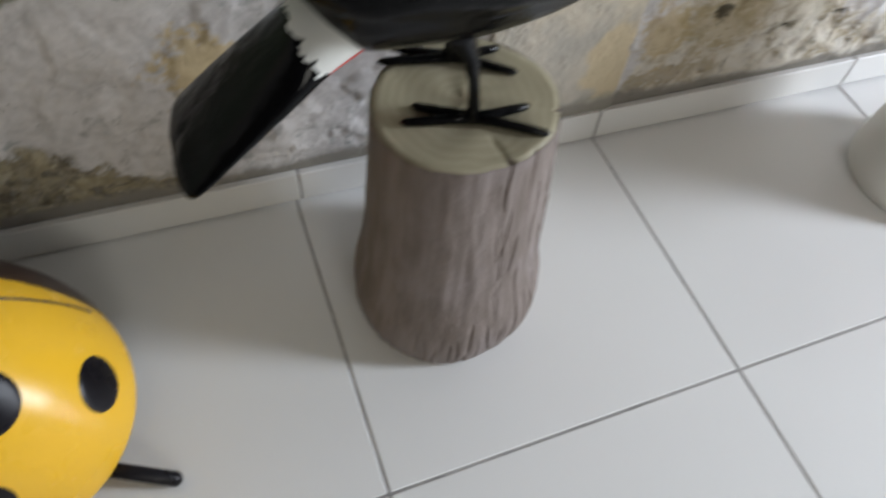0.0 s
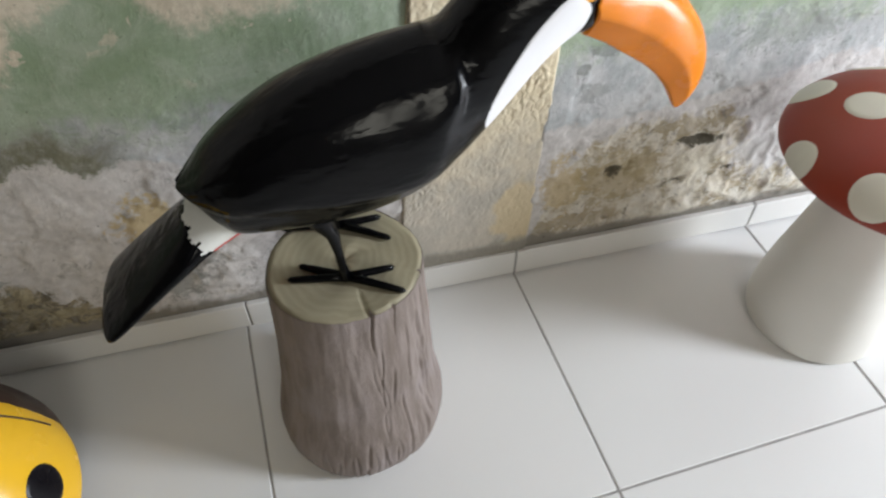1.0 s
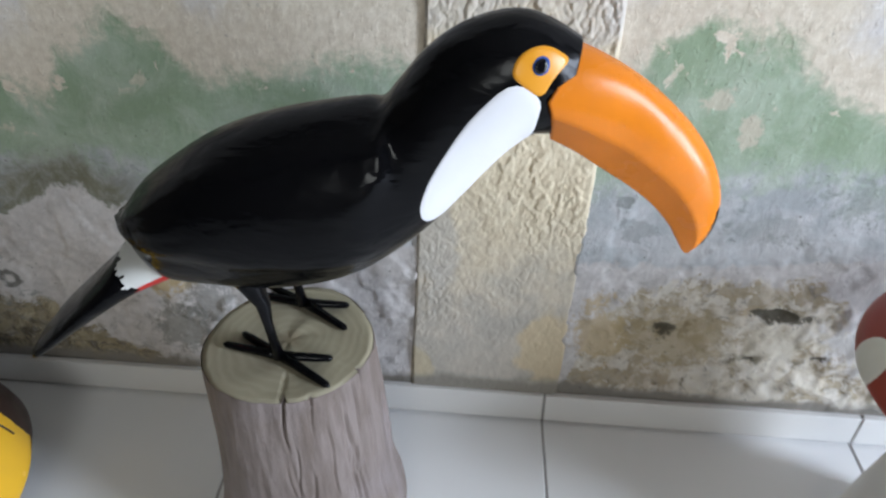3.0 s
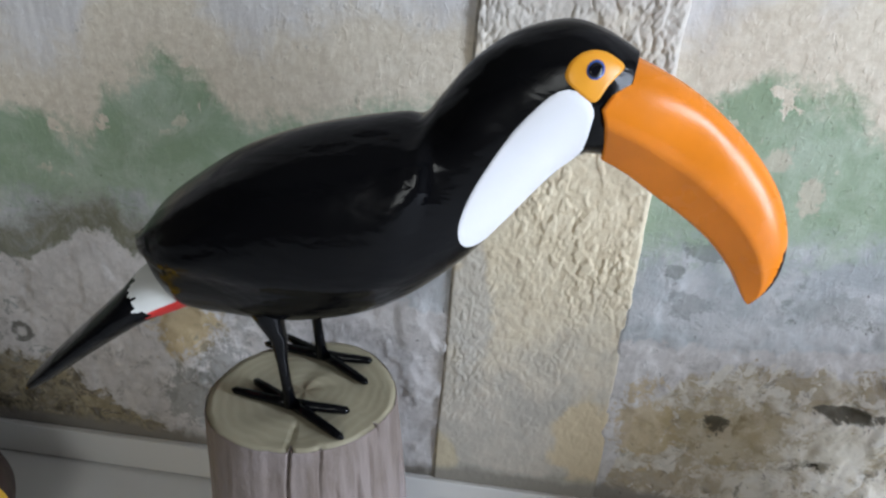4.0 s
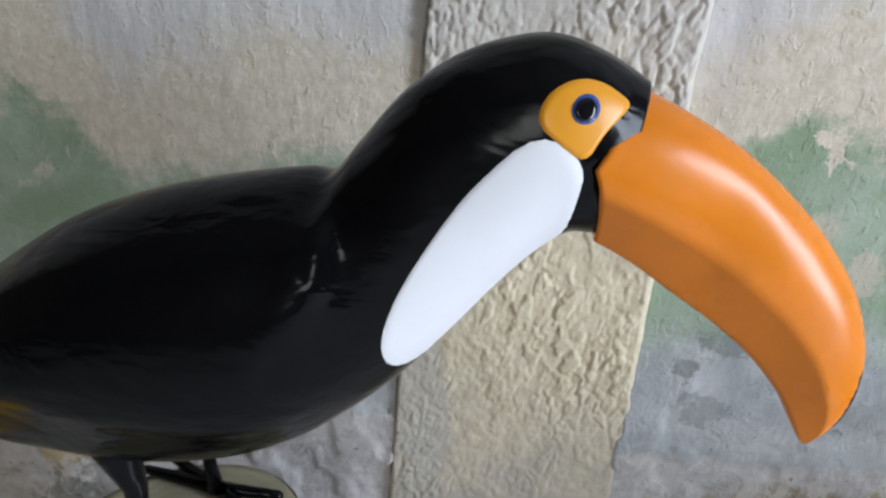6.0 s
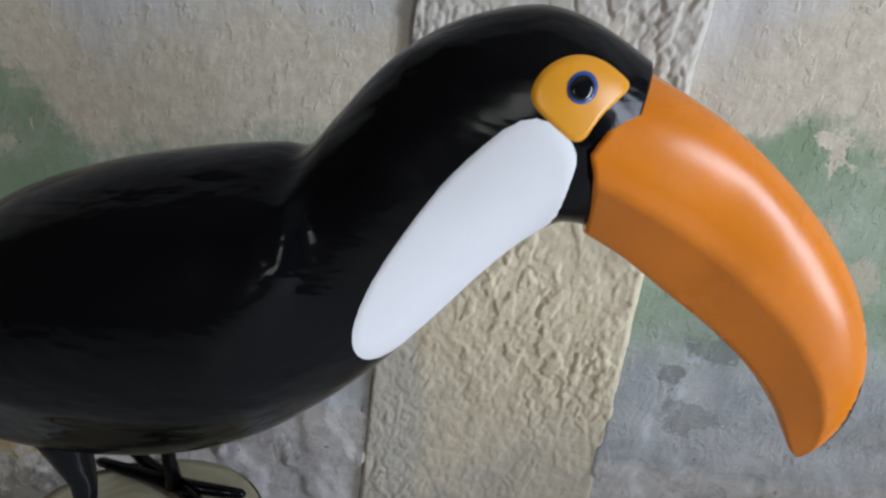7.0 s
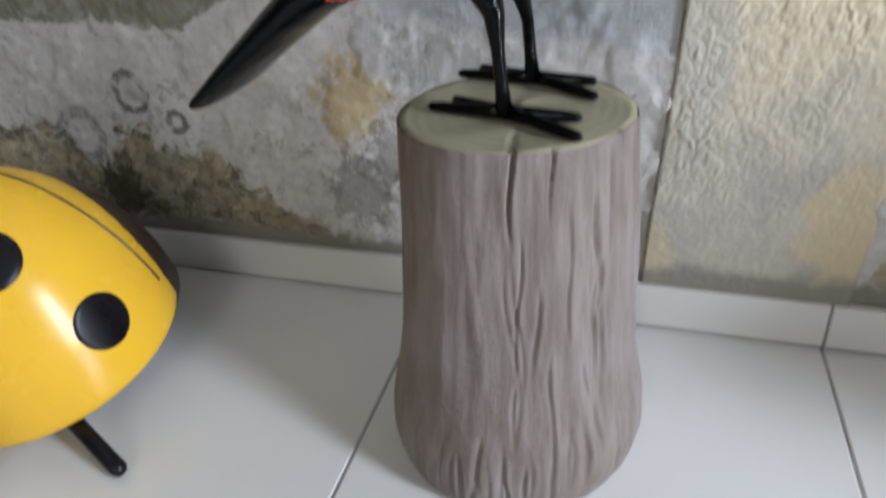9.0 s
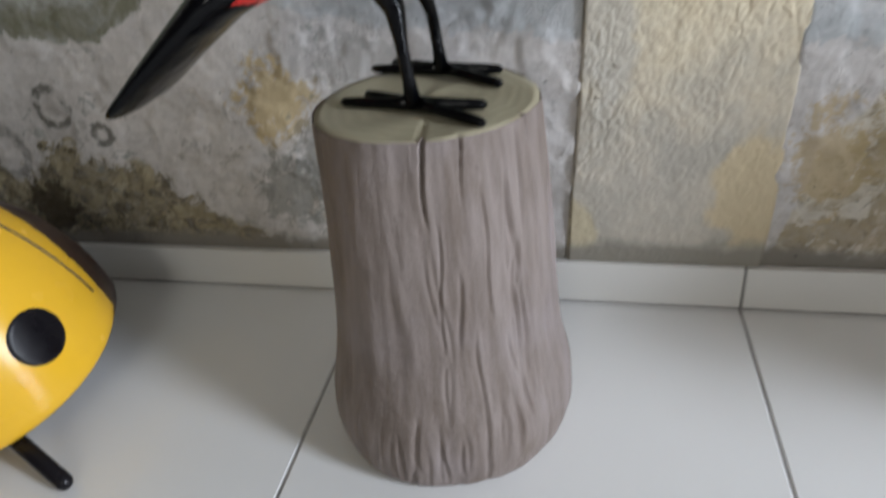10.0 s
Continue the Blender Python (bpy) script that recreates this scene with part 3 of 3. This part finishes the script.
def toucan():
    skin = Skin()
    # rows: top x, z; bottom x, z; half width; how much fuller the upper side is
    body = glide([
        (-0.4425, 0.4885, -0.4400, 0.4800, 0.004, 0.00),
        (-0.4300, 0.5005, -0.4245, 0.4600, 0.024, 0.10),
        (-0.4060, 0.5275, -0.4100, 0.4370, 0.042, 0.00),
        (-0.3710, 0.5535, -0.3930, 0.4230, 0.056, 0.02),
        (-0.3290, 0.5785, -0.3520, 0.4190, 0.063, 0.00),
        (-0.2790, 0.5970, -0.3000, 0.4175, 0.067, -0.02),
        (-0.2310, 0.6080, -0.2440, 0.4285, 0.068, -0.06),
        (-0.1960, 0.6135, -0.2000, 0.4475, 0.065, -0.10),
        (-0.1790, 0.6140, -0.1660, 0.4705, 0.058, 0.00),
        (-0.1640, 0.6310, -0.1360, 0.4975, 0.050, 0.00),
        (-0.1430, 0.6560, -0.1090, 0.5290, 0.047, 0.00),
        (-0.1210, 0.6735, -0.0890, 0.5540, 0.045, 0.00),
        (-0.0980, 0.6845, -0.0700, 0.5755, 0.044, 0.00),
        (-0.0700, 0.6900, -0.0530, 0.5890, 0.042, 0.00),
        (-0.0450, 0.6840, -0.0430, 0.5900, 0.038, 0.00),
        (-0.0190, 0.6695, -0.0375, 0.5890, 0.031, 0.00),
    ], 180)

    def ease(t):
        t = min(max(t, 0.0), 1.0)
        return t * t * (3 - 2 * t)

    rings = []
    for r in body:
        ring = section(r[:2], r[2:4], r[4], fuller=r[5], n=72)
        mid = Vector([sum(p[i] for p in ring) / 72 for i in range(3)])
        out = []
        for k, p in enumerate(ring):
            p = Vector(p)
            a = abs((k * 5 + 180) % 360 - 180)
            wing = ease((a - 26) / 24) * ease((112 - a + 20 * (p.x + 0.3) / 0.13) / 9) * ease((-0.160 - 0.00022 * abs(a - 70) - p.x) / (0.012 + 0.040 * ease((a - 66) / 26)))
            vane = 0.0007 * math.sin(a * 0.32 + p.x * 24) * ease((-0.28 - p.x) / 0.08) * wing
            out.append(p + (p - mid).normalized() * ((0.0038 + 0.0014 * math.exp(-((p.x + 0.180) / 0.016) ** 2)) * wing + vane))
        rings.append(out)
    skin.rings(rings, 0)
    tree = skin.tree()
    beak = glide([
        (-0.0240, 0.6675, -0.0350, 0.5860, 0.0340),
        (0.0010, 0.6560, -0.0160, 0.5750, 0.0325),
        (0.0290, 0.6395, 0.0070, 0.5580, 0.0285),
        (0.0570, 0.6175, 0.0345, 0.5390, 0.0260),
        (0.0820, 0.5925, 0.0570, 0.5200, 0.0230),
        (0.1015, 0.5655, 0.0745, 0.4995, 0.0200),
        (0.1140, 0.5350, 0.0835, 0.4850, 0.0165),
        (0.1170, 0.5090, 0.0885, 0.4765, 0.0130),
        (0.1130, 0.4870, 0.0925, 0.4700, 0.0085),
        (0.1010, 0.4700, 0.0965, 0.4655, 0.0035),
    ], 60)
    rings = []
    for i, r in enumerate(beak):
        top, low, half = Vector((r[0], 0, r[1])), Vector((r[2], 0, r[3])), r[4]
        ring = []
        for k in range(64):
            a = 2 * math.pi * k / 64
            c, s = math.cos(a), math.sin(a)
            f = abs(s)
            # rounded above the cutting edge, hollowed below it
            up = 0.42 + 0.58 * c if c > 0 else 0.42 + 0.42 * c
            wide = half * (f ** 0.9 if c > 0 else (1 - 0.62 * abs(c) ** 0.9) * min(1.0, (1 - abs(c)) * 12) ** 0.5)
            p = low.lerp(top, up)
            # the base line is drawn back to a corner below the eye
            back = float(np.interp(up, (0, 0.11, 0.38, 0.5, 0.6, 0.66, 0.7, 0.785, 1), (0.003, 0.004, 0.008, 0.0115, 0.0155, 0.0120, 0.0100, 0.0085, 0.002))) * max(0.0, 1 - i / 14)
            p.x -= back
            wide += 0.55 * back * f
            ring.append((p.x, MID(p.x) + math.copysign(wide, s), p.z))
        rings.append(ring)
    skin.rings(rings, lambda i, j: 5 if i > 41 and (j < 16 - (58 - i) * 0.6 or j > 47 + (58 - i) * 0.6) else 1)
    # the tail: a flat fan with a rounded, notched end
    tail = glide([(-0.396, 0.450, 0.034, 0.027), (-0.428, 0.4350, 0.041, 0.025), (-0.452, 0.4185, 0.050, 0.019), (-0.500, 0.3815, 0.057, 0.014),
                  (-0.535, 0.3530, 0.060, 0.011), (-0.549, 0.3425, 0.057, 0.009), (-0.556, 0.3375, 0.042, 0.006)], 70)
    rings = []
    for x, z, wide, thick in tail:
        ring = []
        for k in range(64):
            a = 2 * math.pi * k / 64
            c, s = math.cos(a), math.sin(a)
            notch = 0.009 * max(0.0, 1 - abs(s) / 0.25) * max(0.0, (-0.53 - x) / 0.03)
            ring.append((x + 0.58 * thick * c * -1 + notch * 0.8, MID(x) - 0.001 + wide * s, z + 0.81 * thick * c + notch * 0.6))
        rings.append(ring)

    def tail_colour(i, j):
        low = math.cos(2 * math.pi * (j + 0.5) / 64)
        if tail[i][0] < -0.430 + 0.0025 * math.sin(j * 0.9) + 0.002 * math.sin(j * 2.1 + 1):
            return 0
        if low < -0.40:
            return 3
        # white greyed to stand for the shade on it
        return 8

    skin.rings(rings, tail_colour)
    # legs and toes
    for y, dx, top in ((-0.214, 0.0, -0.205), (-0.132, 0.004, -0.150)):
        skin.tube([(-0.318 + dx, top, 0.446), (-0.313 + dx, top - 0.001, 0.428), (-0.304 + dx, (top + y) / 2, 0.408), (-0.301 + dx, y, 0.385), (-0.299 + dx, y, 0.360), (-0.297 + dx, y, 0.338)],
                  [0.018, 0.0130, 0.0078, 0.0050, 0.0050, 0.0068], 0, 14)
        for tx, ty in ((-0.362, 0.014), (-0.347, 0.032), (-0.241, 0.004), (-0.236, -0.034)):
            a, b = Vector((-0.294 + dx, y, 0.3395)), Vector((tx, y + ty, 0.3365))
            skin.tube([a, a.lerp(b, 0.3), a.lerp(b, 0.7), a.lerp(b, 0.94), b], [0.0062, 0.0050, 0.0045, 0.0038, 0.0012], 0, 10)
    # painted areas on both sides of the head
    bib = [(-0.069, 0.656), (-0.045, 0.640), (-0.048, 0.618), (-0.053, 0.590), (-0.070, 0.571), (-0.097, 0.541), (-0.123, 0.509), (-0.142, 0.508), (-0.147, 0.531), (-0.138, 0.562), (-0.119, 0.597), (-0.099, 0.627)]
    eye_ring = [(-0.0735, 0.654), (-0.0710, 0.665), (-0.0630, 0.6720), (-0.0530, 0.6745), (-0.0430, 0.6725), (-0.0345, 0.6675), (-0.0275, 0.6620), (-0.0350, 0.6550), (-0.0410, 0.6490), (-0.0485, 0.6350), (-0.0620, 0.6450)]
    for side in (-1, 1):
        way = (0, -side, 0)
        skin.patch(tree, [(x, side * 0.3, z) for x, z in bib], way, 2, 0.0006, 14, 2, -0.176 + 0.004 * side)
        skin.patch(tree, [(x, side * 0.3, z) for x, z in eye_ring], way, 4, 0.0011, 10, 2, -0.176 + 0.004 * side)
        for r, slot, up in ((0.0078, 6, 0.0018), (0.0063, 7, 0.0025)):
            skin.patch(tree, [(-0.0505 + r * 1.05 * math.cos(k * math.pi / 6), side * 0.3, 0.6610 + r * 1.05 * math.sin(k * math.pi / 6)) for k in range(12)], way, slot, up, 4, 1)
    return tagged(skin.build("toucan_statue", [M_BLACK, M_ORANGE, M_WHITE, M_RED, M_YELLOW, M_BLACK, M_BLUE, M_PUPIL, M_SHADED_WHITE]),
                  "glossy black toucan statue with white bib and large orange beak", "statue")


toucan()


def stump():
    base = new("tree_stump")
    base.location = (-0.295, -0.184, 0)
    tagged(base, "grey-brown tree stump with scored bark and a pale sawn top", "stump")
    prof = glide([(0.000, 0.103), (0.010, 0.1100), (0.035, 0.1150), (0.065, 0.1140), (0.100, 0.1075), (0.140, 0.1025), (0.200, 0.0985), (0.260, 0.0945), (0.310, 0.0915), (0.328, 0.0906), (0.3318, 0.0898)], 130)
    n = 480
    th = np.arange(n) * 2 * np.pi / n
    verts, top = [], None
    rng = random.Random(12)
    cuts = []
    for k in range(26):
        z0 = rng.uniform(0.03, 0.27)
        cuts.append((rng.uniform(-84, -18), z0, z0 + rng.uniform(0.03, 0.11), rng.choice((-1.4, 0.0, 0.0, 0.9)) * rng.uniform(0.4, 1), rng.uniform(0.0010, 0.0027), rng.uniform(0.018, 0.030)))
    for k in range(26):
        z0 = rng.uniform(0.0, 0.05)
        cuts.append((rng.uniform(-125, -10), z0, z0 + rng.uniform(0.012, 0.045), rng.uniform(-0.5, 0.5), rng.uniform(0.0012, 0.003), rng.uniform(0.018, 0.030)))
    for k in range(14):
        z0 = rng.uniform(0.03, 0.26)
        cuts.append((rng.uniform(20, 230), z0, z0 + rng.uniform(0.03, 0.1), rng.uniform(-0.5, 0.5), rng.uniform(0.0006, 0.0014), rng.uniform(0.018, 0.030)))
    for i, (z, r) in enumerate(prof):
        u, v = th * 7.5 / np.pi * 2, np.full(n, z * 9)
        d = 0.0065 * (lattice(u * 0.35, v * 0.5, 5) - 0.5)
        # knife cuts in the painted cement
        for ang, z0, z1, lean, deep, wide in cuts:
            if z0 - 0.012 < z < z1 + 0.012:
                a = (th - radians(ang) - lean * (z - z0) - 0.012 * np.sin(z * 70 + ang) + np.pi) % (2 * np.pi) - np.pi
                d -= deep * np.clip(1 - np.abs(a) / wide, 0, 1) * min(1.0, (z - z0 + 0.012) / 0.02, (z1 + 0.012 - z) / 0.02)
                d += 0.35 * deep * np.clip(1 - np.abs(a - 1.6 * wide) / wide, 0, 1) * min(1.0, (z - z0 + 0.012) / 0.02, (z1 + 0.012 - z) / 0.02)
        d += 0.0013 * (lattice(u * 3, v * 2.2, 21) - 0.5) + 0.0016 * (lattice(u * 1.3, v * 1.5, 22) - 0.5)
        # two drying cracks that run down from the sawn edge
        for ang, wide, deep, long in ((-80, 0.022, 0.014, 0.075), (-62, 0.014, 0.006, 0.06), (-24, 0.020, 0.008, 0.02)):
            a = np.abs((th - radians(ang) - 0.02 * np.sin(z * 60) + np.pi) % (2 * np.pi) - np.pi)
            d -= deep * np.clip(1 - a / wide, 0, 1) * np.clip((z - 0.332 + long) / long, 0, 1)
        lump = 1 + 0.02 * np.sin(2 * th + 0.8) + 0.014 * np.sin(3 * th + 2.1 + z * 3)
        rr = r * lump + d
        foot = max(0.0, 1 - z / 0.12)
        rr = rr + 0.010 * foot * np.clip(np.cos(th - radians(-82)), 0, 1) ** 3 + 0.004 * foot * np.clip(np.cos(th - radians(-5)), 0, 1) ** 4
        verts += [(rr[k] * math.cos(th[k]) - 0.007 * (1 - z / 0.332), rr[k] * math.sin(th[k]), z) for k in range(n)]
        top = rr
    faces = [(i * n + j, i * n + (j + 1) % n, (i + 1) * n + (j + 1) % n, (i + 1) * n + j) for i in range(len(prof) - 1) for j in range(n)]
    faces.append(tuple(range(n - 1, -1, -1)))
    mesh_object("bark", verts, faces, [M_BARK], base)
    tv = [(0, 0, 0.332)]
    tf = []
    for q in range(1, 13):
        f = q / 12
        for k in range(n // 3):
            a = th[k * 3]
            rr = top[k * 3] * f if f < 1 else top[k * 3] - 0.0010
            radial = sum(max(0.0, 1 - abs((a - b + math.pi) % (2 * math.pi) - math.pi) * f / 0.03) * w for b, w in ((radians(-80), 0.004 * (f > 0.6)),))
            tv.append((rr * math.cos(a), rr * math.sin(a), 0.3320 - radial + 0.0008 * math.sin(a * 5 + f * 7)))
    w = n // 3
    tf += [(0, 1 + k, 1 + (k + 1) % w) for k in range(w)]
    tv += [(x, y, 0.327) for x, y, _ in tv[-w:]]
    tf += [(1 + q * w + k, 1 + (q + 1) * w + k, 1 + (q + 1) * w + (k + 1) % w, 1 + q * w + (k + 1) % w) for q in range(12) for k in range(w)]
    mesh_object("cut_face", tv, tf, [M_CUT], base, "pale sawn end grain")


stump()


# ---- the mushroom ----
def mushroom():
    base = new("mushroom_ornament")
    base.location = (0.454, -0.200, 0)
    tagged(base, "large red toadstool ornament with cream spots and a white stem", "mushroom")
    n = 72
    th = [2 * math.pi * k / n for k in range(n)]
    stem = Skin()
    prof = glide([(0.0, 0.100), (0.006, 0.106), (0.03, 0.107), (0.09, 0.100), (0.16, 0.088), (0.23, 0.076), (0.29, 0.070), (0.33, 0.068)], 40)
    stem.rings([[(r * math.cos(a), r * math.sin(a), z) for a in th] for z, r in prof], 0)
    stem.build("stem", [M_STEM], base)
    cap = Skin()
    rows = []
    for k in np.linspace(-0.5 * math.pi, 0.5 * math.pi, 48):
        r = 0.165 * math.cos(k)
        z = 0.341 + (0.074 if k > 0 else 0.029) * math.sin(k)
        rows.append([(max(r, 0.0004) * math.cos(a), 0.005 + max(r, 0.0004) * math.sin(a), z) for a in th])
    cap.rings(rows, 0)
    tree = cap.tree()
    cap_ob = cap.build("cap", [M_CAP], base)
    spots = ((174, 0.985, 0.027), (149, 0.45, 0.031), (125, 0.88, 0.032), (213, 0.91, 0.031), (255, 0.55, 0.032), (262, 0.93, 0.031), (308, 0.90, 0.031), (345, 0.50, 0.032), (35, 0.90, 0.031), (80, 0.90, 0.031), (350, 0.95, 0.03), (60, 0.40, 0.031))
    for deg, f, size in spots:
        a = radians(deg)
        k = math.acos(min(f, 0.999))
        p = Vector((0.165 * f * math.cos(a), 0.005 + 0.165 * f * math.sin(a), 0.341 + 0.074 * math.sin(k)))
        nrm = Vector((f * math.cos(a) / 0.165, f * math.sin(a) / 0.165, math.sin(k) / 0.074)).normalized()
        t1 = Vector((-math.sin(a), math.cos(a), 0))
        t2 = nrm.cross(t1)
        ring = [p + (t1 * math.cos(b) * size + t2 * math.sin(b) * size * 1.05) for b in (2 * math.pi * q / 16 for q in range(16))]
        dot = Skin()
        dot.patch(tree, ring, -nrm, 0, 0.0015, 8, 1)
        dot.build("spot", [M_DOT], cap_ob)


mushroom()


# ---- the ladybird ----
def ladybird():
    skin = Skin()
    cx, cy, z0, a, b, c, phi, tilt = -0.8315, -0.2251, 0.0489, 0.1438, 0.1626, 0.2152, 1.009, -0.219
    turn = Matrix.Translation((cx, cy, z0)) @ Matrix.Rotation(phi, 4, "Z") @ Matrix.Rotation(tilt, 4, "Y")
    n = 96
    th = [2 * math.pi * k / n for k in range(n)]
    rows = []
    for k in np.linspace(-0.10, 0.5 * math.pi, 44):
        f = max(math.cos(k), 0.004) if k > 0 else 1 + k * 0.6
        rows.append([turn @ Vector((a * f * math.cos(t), b * f * math.sin(t), c * math.sin(k) if k > 0 else c * k * 0.2)) for t in th])
    skin.rings(rows, 0)
    tree = skin.tree()
    # dark body under the wing cases
    off = Vector((-0.003, 0.025, 0.003))
    rows = []
    for k in np.linspace(-0.5 * math.pi, 0.5 * math.pi, 28):
        f = max(math.cos(k), 0.004)
        rows.append([turn @ Vector((a * 0.93 * f * math.cos(t), b * 0.93 * f * math.sin(t), (c * 0.9 if k > 0 else 0.022) * math.sin(k))) + off for t in th])
    skin.rings(rows, 2)

    def on_shell(p):
        return tree.find_nearest(Vector(p))

    # spots
    for p, size in (((-0.692, -0.272, 0.128), 0.031), ((-0.774, -0.300, 0.198), 0.034), ((-0.856, -0.272, 0.254), 0.034), ((-0.800, -0.366, 0.132), 0.034), ((-0.856, -0.112, 0.216), 0.03), ((-0.922, -0.347, 0.160), 0.034), ((-0.941, -0.197, 0.216), 0.03)):
        hit, nrm, _, _ = on_shell(p)
        side = nrm.cross(Vector((0, 0, 1))).normalized()
        up = side.cross(nrm)
        ring = [hit + (side * math.cos(q) + up * math.sin(q)) * size for q in (2 * math.pi * k / 16 for k in range(16))]
        skin.patch(tree, ring, -nrm, 1, 0.0012, 8, 1)
    # the seam between the wing cases
    seam = []
    for k in range(25):
        f = k / 24
        hit, nrm, _, _ = on_shell(Vector((-0.840, -0.228, 0.262)).lerp(Vector((-0.700, -0.176, 0.115)), f) + Vector((0.020, 0.0, 0.020)) * math.sin(math.pi * f))
        seam.append(hit + nrm * 0.0002)
    skin.tube(seam, [0.0016] * len(seam), 2, 6)
    # legs
    for p, q in (((-0.735, -0.318, 0.040), (-0.657, -0.346, 0.0085)), ((-0.800, -0.328, 0.047), (-0.785, -0.418, 0.0085)), ((-0.922, -0.310, 0.047), (-0.959, -0.394, 0.0085)), ((-0.922, -0.131, 0.047), (-0.959, -0.056, 0.0085))):
        p, q = Vector(p), Vector(q)
        d = (q - p).normalized()
        skin.tube([p, p.lerp(q, 0.5), q, q + d * 0.004, q + d * 0.0065], [0.0085, 0.0085, 0.0085, 0.006, 0.001], 1, 14)
    return tagged(skin.build("ladybird_statue", [M_SHELL, M_SHELLSPOT, M_BROWN]), "glossy yellow ladybird statue with round black spots and short black legs", "statue")


ladybird()

# ---- floor and skirting pieces ----
SKEW, PITCH, GAP, EXTRA = radians(2.7), 0.4503, 0.0034, 0.008
floor = part("floor", box_bm(X0, X1, Y0, 0.16, -0.06, -0.0016), M_GROUT, None)
tagged(floor, "floor of large glossy white ceramic tiles with grey joints", "floor", kind="structure")


def piece_mesh(name, w, d, h, bevel, material):
    bm = box_bm(-w / 2, w / 2, -d / 2, d / 2, -h, 0, bevel)
    me = bpy.data.meshes.new(name)
    bm.to_mesh(me)
    bm.free()
    me.materials.append(material)
    return me


tile_mesh = piece_mesh("tile", PITCH - GAP, PITCH - GAP, 0.008, 0.0012, M_TILE)
wide_mesh = piece_mesh("tile", PITCH + EXTRA - GAP, PITCH - GAP, 0.008, 0.0012, M_TILE)
rng = random.Random(4)
turn = Matrix.Rotation(SKEW, 4, "Z")
for i in range(-10, 5):
    for j in range(-10, 1):
        m = turn @ pose((i + 0.5) * PITCH - (EXTRA / 2 if i == -1 else EXTRA if i < -1 else 0), -0.405 + (j + 0.5) * PITCH, rng.uniform(-0.0003, 0.0002), rng.uniform(-0.05, 0.05), rng.uniform(-0.05, 0.05), 0)
        p = m.translation
        if not (X0 + 0.1 < p.x < X1 - 0.1 and Y0 + 0.1 < p.y < 0.2):
            continue
        ob = new("tile", wide_mesh if i == -1 else tile_mesh)
        ob.parent = floor
        ob.matrix_basis = m

baseboard = part("baseboard", box_bm(X0, X1, 0.004, 0.011, 0.0, 0.0560), M_GROUT, None)
tagged(baseboard, "skirting of low white ceramic tile strips", "baseboard", kind="structure")
strip_mesh = piece_mesh("skirting_tile", PITCH - 0.003, 0.010, 0.0545, 0.0012, M_SKIRT)
for i in range(-10, 5):
    x = (i + 0.5) * PITCH
    if x + PITCH / 2 > X1 + 0.3 or x < X0:
        continue
    ob = new("skirting_tile", strip_mesh)
    ob.parent = baseboard
    ob.matrix_basis = pose(x, 0.0052, 0.0583, 0, rng.uniform(-0.1, 0.1), 0)
